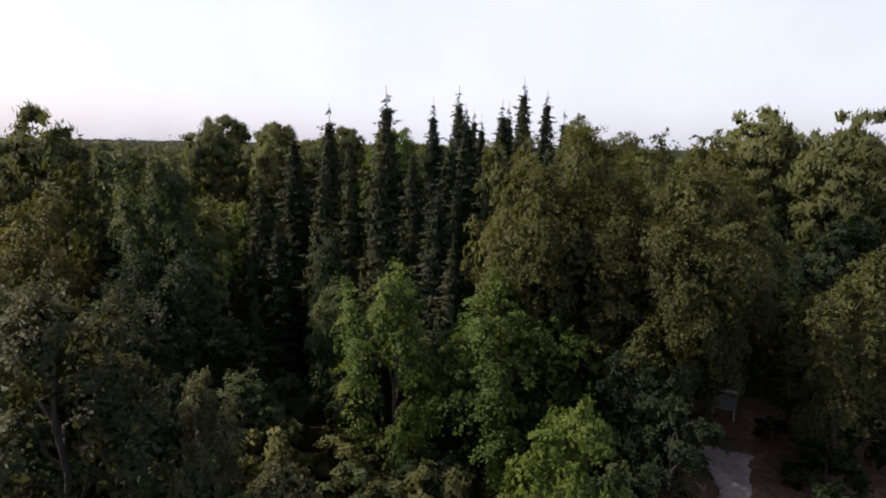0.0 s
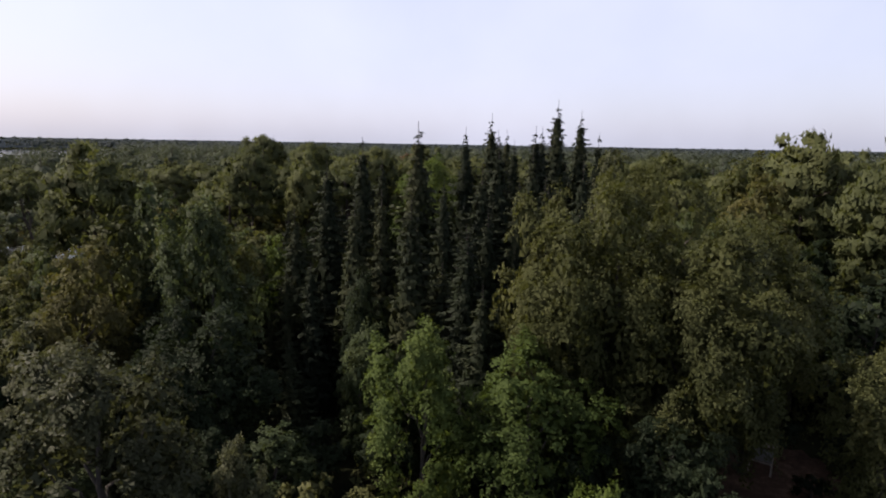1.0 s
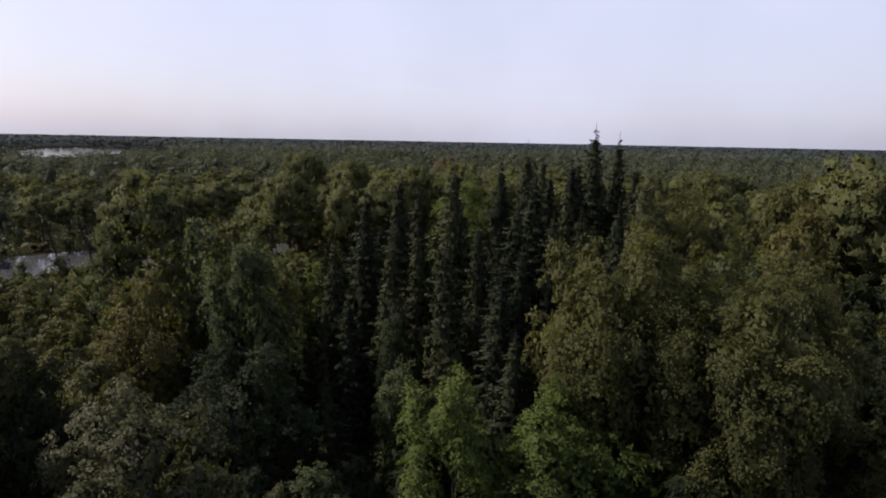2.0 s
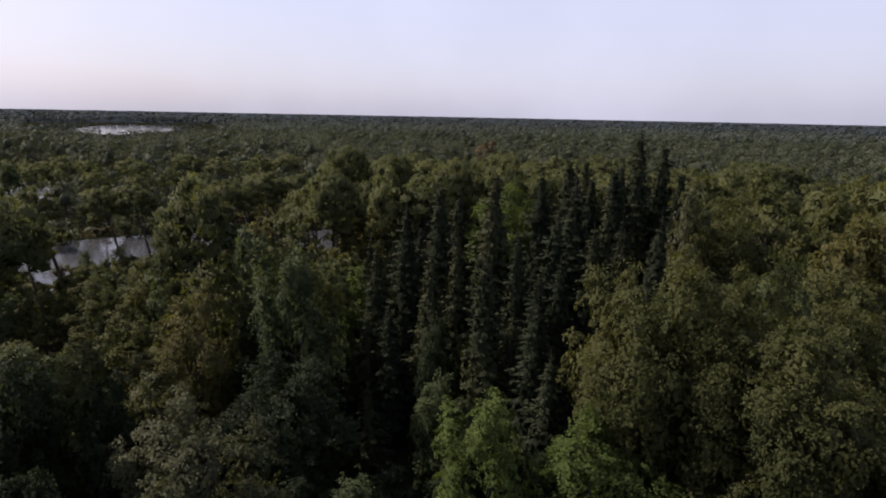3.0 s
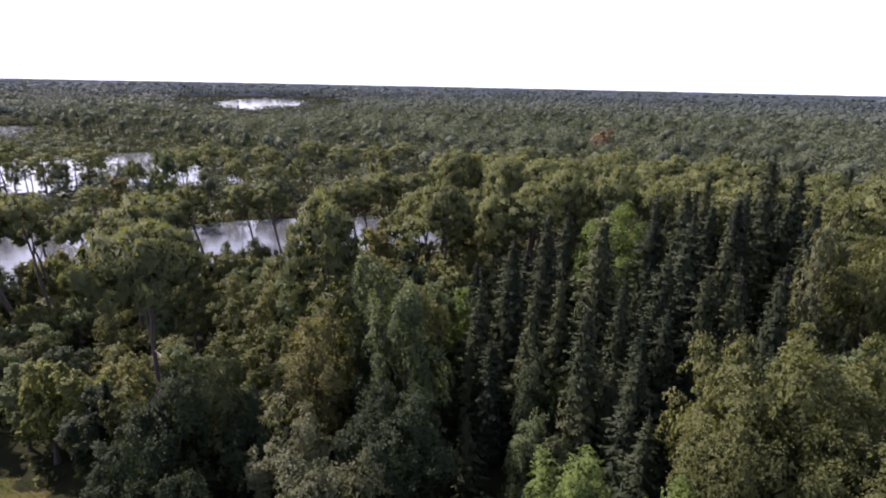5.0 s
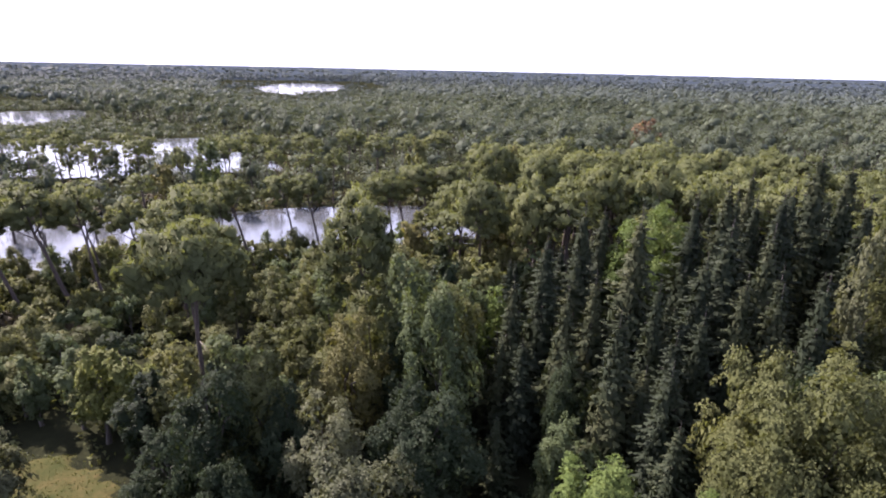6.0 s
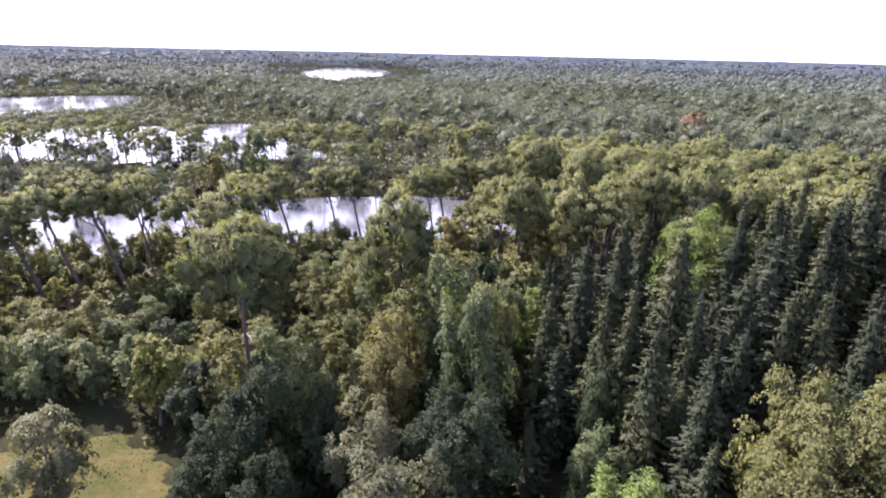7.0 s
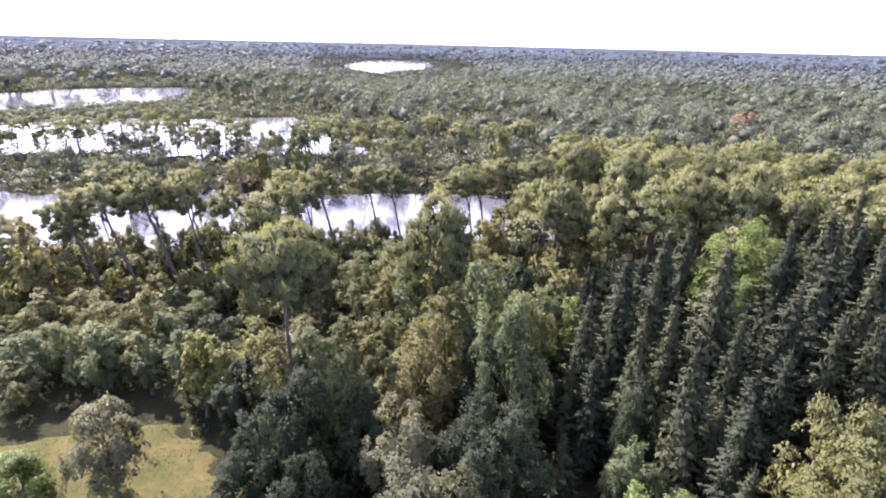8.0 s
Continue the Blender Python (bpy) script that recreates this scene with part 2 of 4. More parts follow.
# ---- trees: each kind gives a trunk, limbs and a crown, as meshes that repeats share ----
def broadleaf(seed, h, w, base, lobes, tufts, per, leaf, limbs=6, top=0.75):
    """A crown of uneven lobes, each set with flat drooping sprays of leaves in layers; dark gaps stay between them."""
    r = np.random.default_rng(seed)
    zc, rz, rr = (base + h) / 2, (h - base) / 2, w / 2
    i = np.arange(lobes) + 0.5
    phi, cz = i * 2.39996 + r.normal(size=lobes) * 0.45, np.clip(1 - 1.8 * i / lobes + r.normal(size=lobes) * 0.16, -0.85, 1)
    sr = np.sqrt(np.maximum(1 - cz**2, 0.02))
    away = np.stack([np.cos(phi) * sr, np.sin(phi) * sr, cz], 1)
    lobe_r = r.uniform(0.22, 0.44, lobes)
    lobe_c = away * (r.uniform(0.7, 1.22, lobes) - lobe_r)[:, None]
    n = lobes * tufts
    g = np.repeat(np.arange(lobes), tufts)
    d = unit(r.normal(size=(n, 3)) * 0.8 + away[g] * 0.7 + [0, 0, 0.55])
    c = (lobe_c[g] + d * (lobe_r[g] * r.uniform(0.8, 1.15, n))[:, None]) * [rr, rr, rz] + [0, 0, zc]
    face = unit(d * 0.55 + r.normal(size=(n, 3)) * 0.3 + [0, 0, 0.7])
    out = unit(d - face * (d * face).sum(1)[:, None] + r.normal(size=(n, 3)) * 0.2)
    side = np.cross(face, out)
    size = (r.uniform(0.04, 0.085, n) * w + 0.12)[:, None]
    tot = n * per
    k = np.repeat(np.arange(n), per)
    u = r.uniform(-0.8, 1.15, (tot, 1))
    v = r.normal(size=(tot, 1)) * 0.42 * np.sqrt(np.clip(1.25 - u**2 * 0.8, 0.05, 2))
    p = c[k] + (out[k] * u + side[k] * v + face[k] * r.normal(size=(tot, 1)) * 0.13) * size[k]
    p[:, 2] -= (size[k] * (0.24 * np.maximum(u + 0.2, 0) ** 2 + 0.2 * v**2))[:, 0]
    nrm = face[k] + out[k] * u * 0.35 + r.normal(size=(tot, 3)) * 0.45
    lf = leaves(r, p, nrm, leaf * r.uniform(0.9, 1.7, tot), leaf * r.uniform(0.7, 1.1, tot), soft=face[k] * 0.8 + d[k] * 0.35 + away[g][k] * 0.2 + out[k] * u * 0.35 + r.normal(size=(tot, 3)) * 0.3)
    q = np.repeat(np.arange(lobes), 10 + tufts * per // 7)
    v = unit(r.normal(size=(len(q), 3)) + away[q] * 0.6)
    deep = (lobe_c[q] + v * (lobe_r[q] * r.uniform(0.35, 0.85, len(q)))[:, None]) * [rr, rr, rz] + [0, 0, zc]
    inner = leaves(r, deep, v + r.normal(size=v.shape) * 0.3, leaf * r.uniform(2.0, 3.2, len(q)), leaf * r.uniform(1.6, 2.4, len(q)), soft=away[q] * 0.5 + v * 0.8 + r.normal(size=v.shape) * 0.2)
    crown = join([lf, inner])
    th = base + (h - base) * top
    tp = bend((0, 0, -0.1), (r.normal() * 0.05 * w, r.normal() * 0.05 * w, th), r, 7, 0, 0.015)
    tr = 0.016 * h + 0.05
    trunk = tube(tp, np.linspace(tr, tr * 0.25, 7) * np.array([1.35] + [1] * 6), 7)
    boughs = []
    for m in range(limbs):
        goal = lobe_c[int((m + 0.5) * lobes / limbs * 0.9)] * [rr, rr, rz] + [0, 0, zc]
        s = min(0.95, max(0.3, (goal[2] - 0.22 * h) / th - 0.1))
        a = tp[0] + (tp[-1] - tp[0]) * s
        boughs.append(tube(bend(a, goal, r, 5, 0.08), np.linspace(tr * 0.45, tr * 0.1, 5), 5))
    return trunk, boughs, crown


def pine(seed, h, w, base, clumps, per, needle, limbs=6, lean=0.05, flat=0.5, uneven=0.12, lean_way=None):
    """A bare stem that leans a little (towards lean_way, in radians) under a dome of tufts of upright needles."""
    r = np.random.default_rng(seed)
    la = r.uniform(0, 6.28) if lean_way is None else lean_way
    off = np.array([math.cos(la), math.sin(la)]) * lean * h
    zc, rz, rr = base + (h - base) * 0.42, (h - base) * 0.5, w / 2
    i = np.arange(clumps) + 0.5
    phi, cz = i * 2.39996 + r.normal(size=clumps) * 0.35, np.clip(1 - 1.45 * i / clumps + r.normal(size=clumps) * 0.1, -0.6, 1)
    sr = np.sqrt(np.maximum(1 - np.abs(cz) ** 2.6, 0))
    way = np.stack([np.cos(phi) * sr, np.sin(phi) * sr, cz], 1)
    lobe = 1 + 0.15 * np.sin(2 * phi + seed) + r.normal(size=clumps) * uneven
    c = way * (r.uniform(0.62, 1.0, clumps) * lobe)[:, None] * [rr * 0.85, rr * 0.85, rz * 0.9] + [off[0], off[1], zc]
    size = r.uniform(0.09, 0.165, clumps) * w
    tot = clumps * per
    k = np.repeat(np.arange(clumps), per)
    d = unit(r.normal(size=(tot, 3)) + way[k] * 0.3 + [0, 0, 0.75])
    p = c[k] + d * (r.uniform(0.35, 1.0, tot) * size[k])[:, None] * [1, 1, flat]
    nrm = unit(d * [1, 1, 0.8] + r.normal(size=(tot, 3)) * 0.3 + way[k] * 0.3)
    ax = np.cross(nrm, np.cross(d * [0.6, 0.6, 0.6] + [0, 0, 1] + r.normal(size=(tot, 3)) * 0.5, nrm)) + nrm * r.uniform(0.0, 0.9, tot)[:, None]
    crown = leaves(r, p, nrm, needle * r.uniform(0.8, 1.5, tot), needle * r.uniform(0.35, 0.6, tot), ax, d * 0.7 + way[k] * 0.75 + r.normal(size=(tot, 3)) * 0.12)
    q = np.repeat(np.arange(clumps), max(5, per // 6))
    v = unit(r.normal(size=(len(q), 3)) + way[q] * 0.4 + [0, 0, 0.3])
    inner = leaves(r, c[q] + v * (size[q] * r.uniform(0.2, 0.6, len(q)))[:, None] * [1, 1, flat], v + r.normal(size=v.shape) * 0.3, size[q] * r.uniform(0.6, 1.0, len(q)), size[q] * r.uniform(0.5, 0.8, len(q)), soft=v * 0.6 + way[q] * 0.8)
    crown = join([crown, inner])
    tp = bend((0, 0, -0.1), (off[0], off[1], zc + rz * 0.5), r, 8, 0, 0.005)
    tr = 0.012 * h + 0.05
    trunk = tube(tp, np.linspace(tr, tr * 0.35, 8) * np.array([1.3] + [1] * 7), 7)
    out = []
    for g in range(limbs):
        goal = c[int((g + 0.5) * clumps / limbs)]
        s = r.uniform(0.66, 0.93)
        a = tp[int(s * 7)]
        out.append(tube(bend(a, goal, r, 5, 0.1, 0.07), np.linspace(tr * 0.42, tr * 0.1, 5), 5))
    return trunk, out, crown


def spruce(seed, h, w, whorls, arms, per, spray, skirt=0.04):
    """A straight stem with whorls of drooping fronds; the outline steps from whorl to whorl and ends in a thin leader."""
    r = np.random.default_rng(seed)
    trunk = tube(bend((0, 0, -0.1), (0, 0, h * 0.985), r, 7, 0, 0.003), np.linspace(0.011 * h + 0.05, 0.015, 7), 6)
    P, N, A, S, G, sticks = [], [], [], [], [], []
    lop = r.uniform(0, 6.28)
    for g in range(whorls):
        f = max((g + r.uniform(-0.3, 0.3)) / whorls, 0)
        z0 = h * (skirt + (0.975 - skirt) * f)
        reach = (w / 2 * min(1.0, 1.6 * (1 - f)) ** 0.85 + 0.08) * r.uniform(0.75, 1.1)
        for a in range(arms):
            if r.random() < 0.12:
                continue
            az = a * 6.283 / arms + g * 0.8 + r.normal() * 0.25
            ln = reach * r.uniform(0.55, 1.25) * (1 + 0.12 * math.cos(az - lop))
            m = max(4, int(per * (0.3 + 0.7 * ln / (w / 2))))
            s = r.uniform(0.1, 1.0, m) ** 0.7
            out_way = np.array([math.cos(az), math.sin(az), 0])
            side = np.array([-math.sin(az), math.cos(az), 0])
            z = z0 + r.normal() * 0.1 - 0.36 * ln * s + 0.22 * ln * s**3
            spread = r.uniform(-1, 1, m) * 0.34 * ln * (1.08 - s) + r.normal(size=m) * 0.05
            P.append(out_way * (ln * s)[:, None] + side * spread[:, None] + np.array([0, 0, 1]) * (z - np.abs(spread) * 0.3 + r.normal(size=m) * 0.03)[:, None])
            A.append(out_way + side * (np.sign(spread) * r.uniform(0.3, 1.1, m))[:, None] + r.normal(size=(m, 3)) * 0.15 + np.array([0, 0, 1]) * r.uniform(-0.5, 0.05, m)[:, None])
            N.append(np.array([0, 0, 0.7]) + out_way * 0.75 + r.normal(size=(m, 3)) * 0.35)
            G.append(np.array([0, 0, 0.6]) + out_way * 0.9 + side * (spread / (0.2 * ln + 0.05))[:, None] * 0.35 + r.normal(size=(m, 3)) * 0.18)
            S.append(spray * r.uniform(0.7, 1.3, m) * min(1.0, 0.32 + 0.8 * ln / (w / 2)))
    P, N, A, S, G = np.concatenate(P), np.concatenate(N), unit(np.concatenate(A)), np.concatenate(S), np.concatenate(G)
    m = whorls * arms * per // 4
    f, az = r.uniform(0, 0.93, m), r.uniform(0, 6.283, m)
    out_way = np.stack([np.cos(az), np.sin(az), 0 * az], 1)
    deep = out_way * (w / 2 * np.minimum(1, 1.6 * (1 - f)) ** 0.85 * r.uniform(0.15, 0.62, m))[:, None]
    deep[:, 2] = h * (skirt + (0.97 - skirt) * f) - 0.2
    big = spray * r.uniform(1.2, 2.2, m) * (0.4 + 0.6 * np.minimum(1, 1.6 * (1 - f)))
    inner = leaves(r, deep, out_way + r.normal(size=(m, 3)) * 0.3, big, big * 0.7, r.normal(size=(m, 3)) * 0.4 - [0, 0, 1], out_way + [0, 0, 0.2] + r.normal(size=(m, 3)) * 0.15)
    crown = join([leaves(r, P, N, S, S * 0.55, A, G), inner])
    for g in range(6):
        az, z = g * 1.9, h * (0.12 + 0.13 * g)
        ln = w / 2 * (1 - z / h) ** 0.82
        sticks.append(tube(bend((0, 0, z), (math.cos(az) * ln, math.sin(az) * ln, z - 0.14 * ln), r, 4, 0, 0.02), np.linspace(0.05, 0.015, 4), 4))
    return trunk, sticks, crown


STOCK = {}  # kind -> list of (height, width, trunk mesh, limb meshes, crown mesh)


def stock(kind, wood, made, h, w):
    """Bring a made tree to its nominal height and width and keep it for planting."""
    trunk, limbs, crown = made
    tall, mid = crown[0][:, 2].max(), crown[0][:, :2].mean(0)
    wide = 2 * np.quantile(np.hypot(*(crown[0][:, :2] - mid).T), 0.985)
    fit = np.array([w / wide, w / wide, h / tall])
    STOCK.setdefault(kind, []).append((h, w, mesh_of("trunk", trunk[0] * fit, trunk[1], BARK[wood]), [mesh_of("limb", l[0] * fit, l[1], BARK[wood]) for l in limbs], mesh_of("crown", crown[0] * fit, crown[1], LEAF["mid"], True, crown[2])))


for s in range(4):
    stock("broad", "oak", broadleaf(11 + s, 12, 8, 0.3, 22, 12, 56, 0.15), 12, 8)
for s in range(2):
    stock("big", "oak", broadleaf(31 + s, 18, 12, 1.6, 38, 15, 74, 0.165, 9), 18, 12)
for s in range(2):
    stock("column", "oak", broadleaf(41 + s, 9, 3.2, 0.2, 15, 12, 34, 0.15, 4), 9, 3.2)
for s in range(3):
    stock("shrub", "oak", broadleaf(51 + s, 4, 4.2, 0.1, 9, 7, 15, 0.24, 2, 0.6), 4, 4.2)
for s in range(4):
    stock("pine", "pine", pine(61 + s, 18, 8, 10.4, 72, 64, 0.34, 6, 0.05, 0.72), 18, 8)
stock("pine_big", "pine", pine(65, 21, 11, 14.6, 130, 96, 0.3, 8, 0.03, 0.62, 0.12), 21, 11)
for s in range(3):
    stock("low_tree", "oak", broadleaf(161 + s, 8, 6.8, 0.1, 20, 11, 54, 0.145, 5, 0.7), 8, 6.8)
for s in range(4):
    stock("pine_thin", "pine", pine(151 + s, 16, 6, 9.8, 54, 66, 0.34, 4, 0.17, 0.75, 0.14, 0.0), 16, 6)
for s in range(3):
    stock("pine_full", "pine", pine(121 + s, 18, 9, 5.0, 110, 48, 0.42, 6, 0.03, 0.75, 0.1), 18, 9)
for s in range(3):
    stock("pine_full_mid", "pine", pine(131 + s, 17, 8.5, 6.5, 56, 27, 0.56, 3, 0.03, 0.7, 0.12), 17, 8.5)
for s in range(3):
    stock("broad_back", "oak", broadleaf(141 + s, 12, 8, 0.3, 19, 9, 28, 0.235, 4), 12, 8)
for s in range(5):
    stock("spruce", "oak", spruce(71 + s, 17, 6.0, 30, 7, 32, 0.42), 17, 6.0)
for s in range(4):
    stock("pine_mid", "pine", pine(81 + s, 16, 7, 9.4, 42, 32, 0.48, 3, 0.06, 0.72), 16, 7)
for s in range(3):
    stock("broad_mid", "oak", broadleaf(91 + s, 11, 7.5, 0.4, 13, 9, 14, 0.36, 2), 11, 7.5)
for s in range(2):
    stock("spruce_mid", "oak", spruce(101 + s, 16, 5.0, 20, 6, 12, 0.75), 16, 5.0)
for s in range(2):
    stock("shrub_mid", "oak", broadleaf(111 + s, 3.5, 4.0, 0.2, 6, 5, 10, 0.42, 1, 0.5), 3.5, 4.0)

NAMES = {"pine_big": "pine_tree", "broad": "broadleaf_tree", "big": "broadleaf_tree", "column": "young_birch_tree", "shrub": "shrub", "pine": "pine_tree", "spruce": "spruce_tree", "pine_full": "pine_tree",
         "pine_mid": "pine_tree", "broad_mid": "broadleaf_tree", "spruce_mid": "spruce_tree", "shrub_mid": "shrub", "pine_full_mid": "pine_tree", "broad_back": "broadleaf_tree", "pine_thin": "pine_tree", "low_tree": "broadleaf_tree"}
WORDS = {"lime": "light yellow-green", "dark": "shade-deepened dark green", "mid": "green", "bright": "bright green", "olive": "olive green", "yellow": "yellowing", "grey": "grey-green", "brown": "browning", "rust": "rust-coloured dying",
         "pine": "green", "spruce": "dark blue-green", "scrub": "olive", "bracken": "brown"}
FORMS = {"pine_big": "tall umbrella pine with a dense domed crown", "broad": "broadleaf tree with a rounded dense crown", "big": "large broadleaf tree with a spreading crown", "column": "slender young tree with a narrow crown",
         "shrub": "low leafy shrub on the forest floor", "pine": "tall pine with a bare trunk and umbrella crown", "low_tree": "small broadleaf tree, leafy to the ground", "pine_thin": "slender lakeside pine with a small high crown", "pine_full": "pine with a deep dense rounded crown", "spruce": "conical spruce with drooping branches down to the ground"}
GROUPS = {"pine_big": "pines of the wood", "broad": "broadleaf trees of the wood", "big": "broadleaf trees of the wood", "column": "young trees by the clearing", "shrub": "shrubs of the undergrowth", "pine": "pines of the wood", "low_tree": "broadleaf trees of the wood", "pine_thin": "pines along the lake shore", "pine_full": "pines of the wood", "spruce": "spruces of the grove"}
planted = []


def plant(kind, x, y, h, w=None, tint="mid", turn=None, which=None, label=""):
    turn = rng.uniform(0, 360) if turn is None else turn
    kinds = STOCK[kind]
    h0, w0, trunk, limbs, crown = kinds[int(rng.integers(len(kinds))) if which is None else which]
    w = w0 * h / h0 if w is None else w
    plain = kind.replace("_mid", "").replace("_back", "")
    root = tagged(new(NAMES[kind]), label or f"{WORDS[tint]} {FORMS[plain]}", "shrub" if plain == "shrub" else "tree", GROUPS[plain])
    root.matrix_basis = pose(x, y, ground_height(x, y), 0, 0, turn) @ Matrix.Diagonal((w / w0, w / w0, h / h0, 1))
    for nm, me in [("trunk", trunk)] + [("limb", l) for l in limbs] + [("crown", crown)]:
        ob = new(nm, me)
        ob.parent = root
        if nm == "crown":
            ob.material_slots[0].link = "OBJECT"
            ob.material_slots[0].material = LEAF[tint]
    planted.append((x, y, w / 2))
    return root


# ---- ground, lakes ----
LAKES = {
    "lake_near": [(-110, 12), (-105, 28), (-97, 40), (-88, 52), (-75, 62), (-62, 71), (-46, 80), (-40, 97), (-50, 118), (-80, 105), (-99, 83), (-121, 70), (-135, 52), (-158, 40), (-175, 20), (-150, 5)],
    "lake_middle": [(-222, 44), (-208, 62), (-196, 78), (-178, 90), (-158, 99), (-150, 113), (-138, 124), (-128, 138), (-172, 152), (-214, 180), (-233, 157), (-237, 136), (-254, 122), (-276, 98), (-280, 72), (-270, 40)],
    "lake_far": [(-330, 80), (-332, 135), (-320, 162), (-330, 192), (-392, 232), (-430, 185), (-425, 120), (-440, 70)],
    "lake_distant": [(-455, 500), (-480, 580), (-500, 650), (-560, 745), (-640, 840), (-740, 850), (-720, 760), (-640, 640), (-570, 560)],
}


def inside(px, py, poly):
    """How far points lie inside a polygon (negative outside)."""
    px, py = np.asarray(px, float), np.asarray(py, float)
    dist, odd = np.full(px.shape, 1e9), np.zeros(px.shape, bool)
    for (x0, y0), (x1, y1) in zip(poly, poly[1:] + poly[:1]):
        ex, ey = x1 - x0, y1 - y0
        s = np.clip(((px - x0) * ex + (py - y0) * ey) / (ex * ex + ey * ey), 0, 1)
        dist = np.minimum(dist, np.hypot(px - x0 - s * ex, py - y0 - s * ey))
        odd ^= ((y0 > py) != (y1 > py)) & (px < ex * (py - y0) / (ey if ey else 1e-9) + x0)
    return np.where(odd, dist, -dist)


def ripple(x, y, s, seed=0.0):
    """A smooth wandering value between about -1 and 1."""
    x, y = np.asarray(x, float) / s, np.asarray(y, float) / s
    return (np.sin(x + 1.7 * np.sin(0.7 * y + seed)) + np.sin(1.3 * y + 2.1 * np.sin(0.6 * x + seed * 2)) + np.sin(2.3 * x - 1.9 * y + seed)) / 3


def lake_depth(x, y):
    best = np.full(np.shape(x), -1e9)
    for k, poly in LAKES.items():
        best = np.maximum(best, inside(x, y, poly))
    return best + 3.5 * ripple(x, y, 6.0) + 1.5 * ripple(x, y, 2.2, 1.0)


MARSH = [(-96, 10), (-60, 62), (-36, 100), (-46, 124), (-120, 150), (-200, 190), (-262, 192), (-322, 190), (-345, 150), (-345, 90), (-300, 10), (-180, -20)]
SOUTH_SHORE = [(-225, 225), (-190, 262), (-400, 640), (-515, 745), (-640, 862), (-765, 872), (-745, 760), (-720, 640), (-470, 410)]


def open_land(x, y):
    """True on the open marsh between the lakes and before the most distant one, where trees stay low and few."""
    return (inside(x, y, MARSH) > 0) | (inside(x, y, SOUTH_SHORE) > 0)


def heights(x, y):
    bumps = 0.18 * ripple(x, y, 7.0, 2.0) + 0.06 * ripple(x, y, 2.0, 3.0)
    z = np.where(lake_depth(x, y) > 0, -0.9, 0.12 + bumps * 0.5)
    return z


def ground_height(x, y):
    return float(heights(np.array([x]), np.array([y]))[0])


def disc_sheet(name, radii, angles, material, zfun):
    rr, aa = np.meshgrid(radii, angles, indexing="ij")
    x, y = -np.sin(aa) * rr, np.cos(aa) * rr
    v = np.stack([x, y, zfun(x.ravel(), y.ravel()).reshape(x.shape)], -1).reshape(-1, 3)
    n = len(angles)
    i, j = np.meshgrid(np.arange(len(radii) - 1), np.arange(n), indexing="ij")
    a0, b0 = i * n + j, i * n + (j + 1) % n
    return new(name, mesh_of(name, v, np.stack([a0, b0, b0 + n, a0 + n], -1).reshape(-1, 4), material))


fan = np.radians(np.concatenate([np.arange(-48, 84, 0.45), np.arange(84, 312, 6.0)]))
rings = np.concatenate([[0.0], np.geomspace(3, 4900, 190)])
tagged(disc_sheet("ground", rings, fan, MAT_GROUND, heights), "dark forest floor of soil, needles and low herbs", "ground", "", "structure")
for level, (k, poly) in enumerate(LAKES.items()):
    cx, cy = sum(p[0] for p in poly) / len(poly), sum(p[1] for p in poly) / len(poly)
    rim = [(x + 8 * (x - cx) / math.hypot(x - cx, y - cy), y + 8 * (y - cy) / math.hypot(x - cx, y - cy), -0.12 - 0.01 * level) for x, y in poly]
    tagged(new("water", mesh_of("water", rim, [tuple(range(len(rim)))], MAT_WATER, False)), "still lake water mirroring the bright sky", "lake", "", "structure")


def patch_sheet(name, poly, step, wob, lift, material):
    """A sheet with a wandering edge that lies on the ground."""
    xs, ys = np.arange(min(p[0] for p in poly) - 3, max(p[0] for p in poly) + 3, step), np.arange(min(p[1] for p in poly) - 3, max(p[1] for p in poly) + 3, step)
    gx, gy = np.meshgrid(xs, ys, indexing="ij")
    ins = inside(gx, gy, poly) + wob * ripple(gx, gy, 1.3, 5.0) + 0.5 * wob * ripple(gx, gy, 0.5, 2.0)
    z = np.where(ins > 0, heights(gx.ravel(), gy.ravel()).reshape(gx.shape) + lift, -0.3)
    n = len(ys)
    i, j = np.meshgrid(np.arange(len(xs) - 1), np.arange(n - 1), indexing="ij")
    f = np.stack([i * n + j, (i + 1) * n + j, (i + 1) * n + j + 1, i * n + j + 1], -1).reshape(-1, 4)
    f = f[(ins.ravel()[f] > -step).any(1)]
    return new(name, mesh_of(name, np.stack([gx, gy, z], -1).reshape(-1, 3), f, material))


MEADOW = [(-33.5, 18.5), (-36, 8), (-48, -4), (-60, -6), (-58, 4), (-54.5, 10), (-53, 13.5), (-50, 17), (-46, 20), (-40, 20.4)]
LITTER = [(12, 23), (11, 31), (15, 37), (23, 37), (27, 31), (28, 22), (22, 14), (14, 14)]
TRACK = [(12.9, 20), (13.8, 25), (14.8, 27.6), (14.3, 29.6), (15.3, 30.1), (18.0, 29.1), (17.0, 28.2), (16.6, 26.6), (16.0, 24.5), (15.0, 20), (14.2, 10), (11.6, 10)]
tagged(patch_sheet("meadow", MEADOW, 0.5, 1.0, 0.06, MAT_MEADOW), "sunlit clearing of short dry yellow grass", "meadow", "", "structure")
tagged(patch_sheet("litter", LITTER, 0.5, 0.8, 0.05, MAT_LITTER), "shaded forest floor of reddish brown dead leaves", "ground", "", "structure")
tagged(patch_sheet("track", TRACK, 0.16, 0.4, 0.1, MAT_TRACK), "pale sandy forest track between the trees", "track", "", "structure")

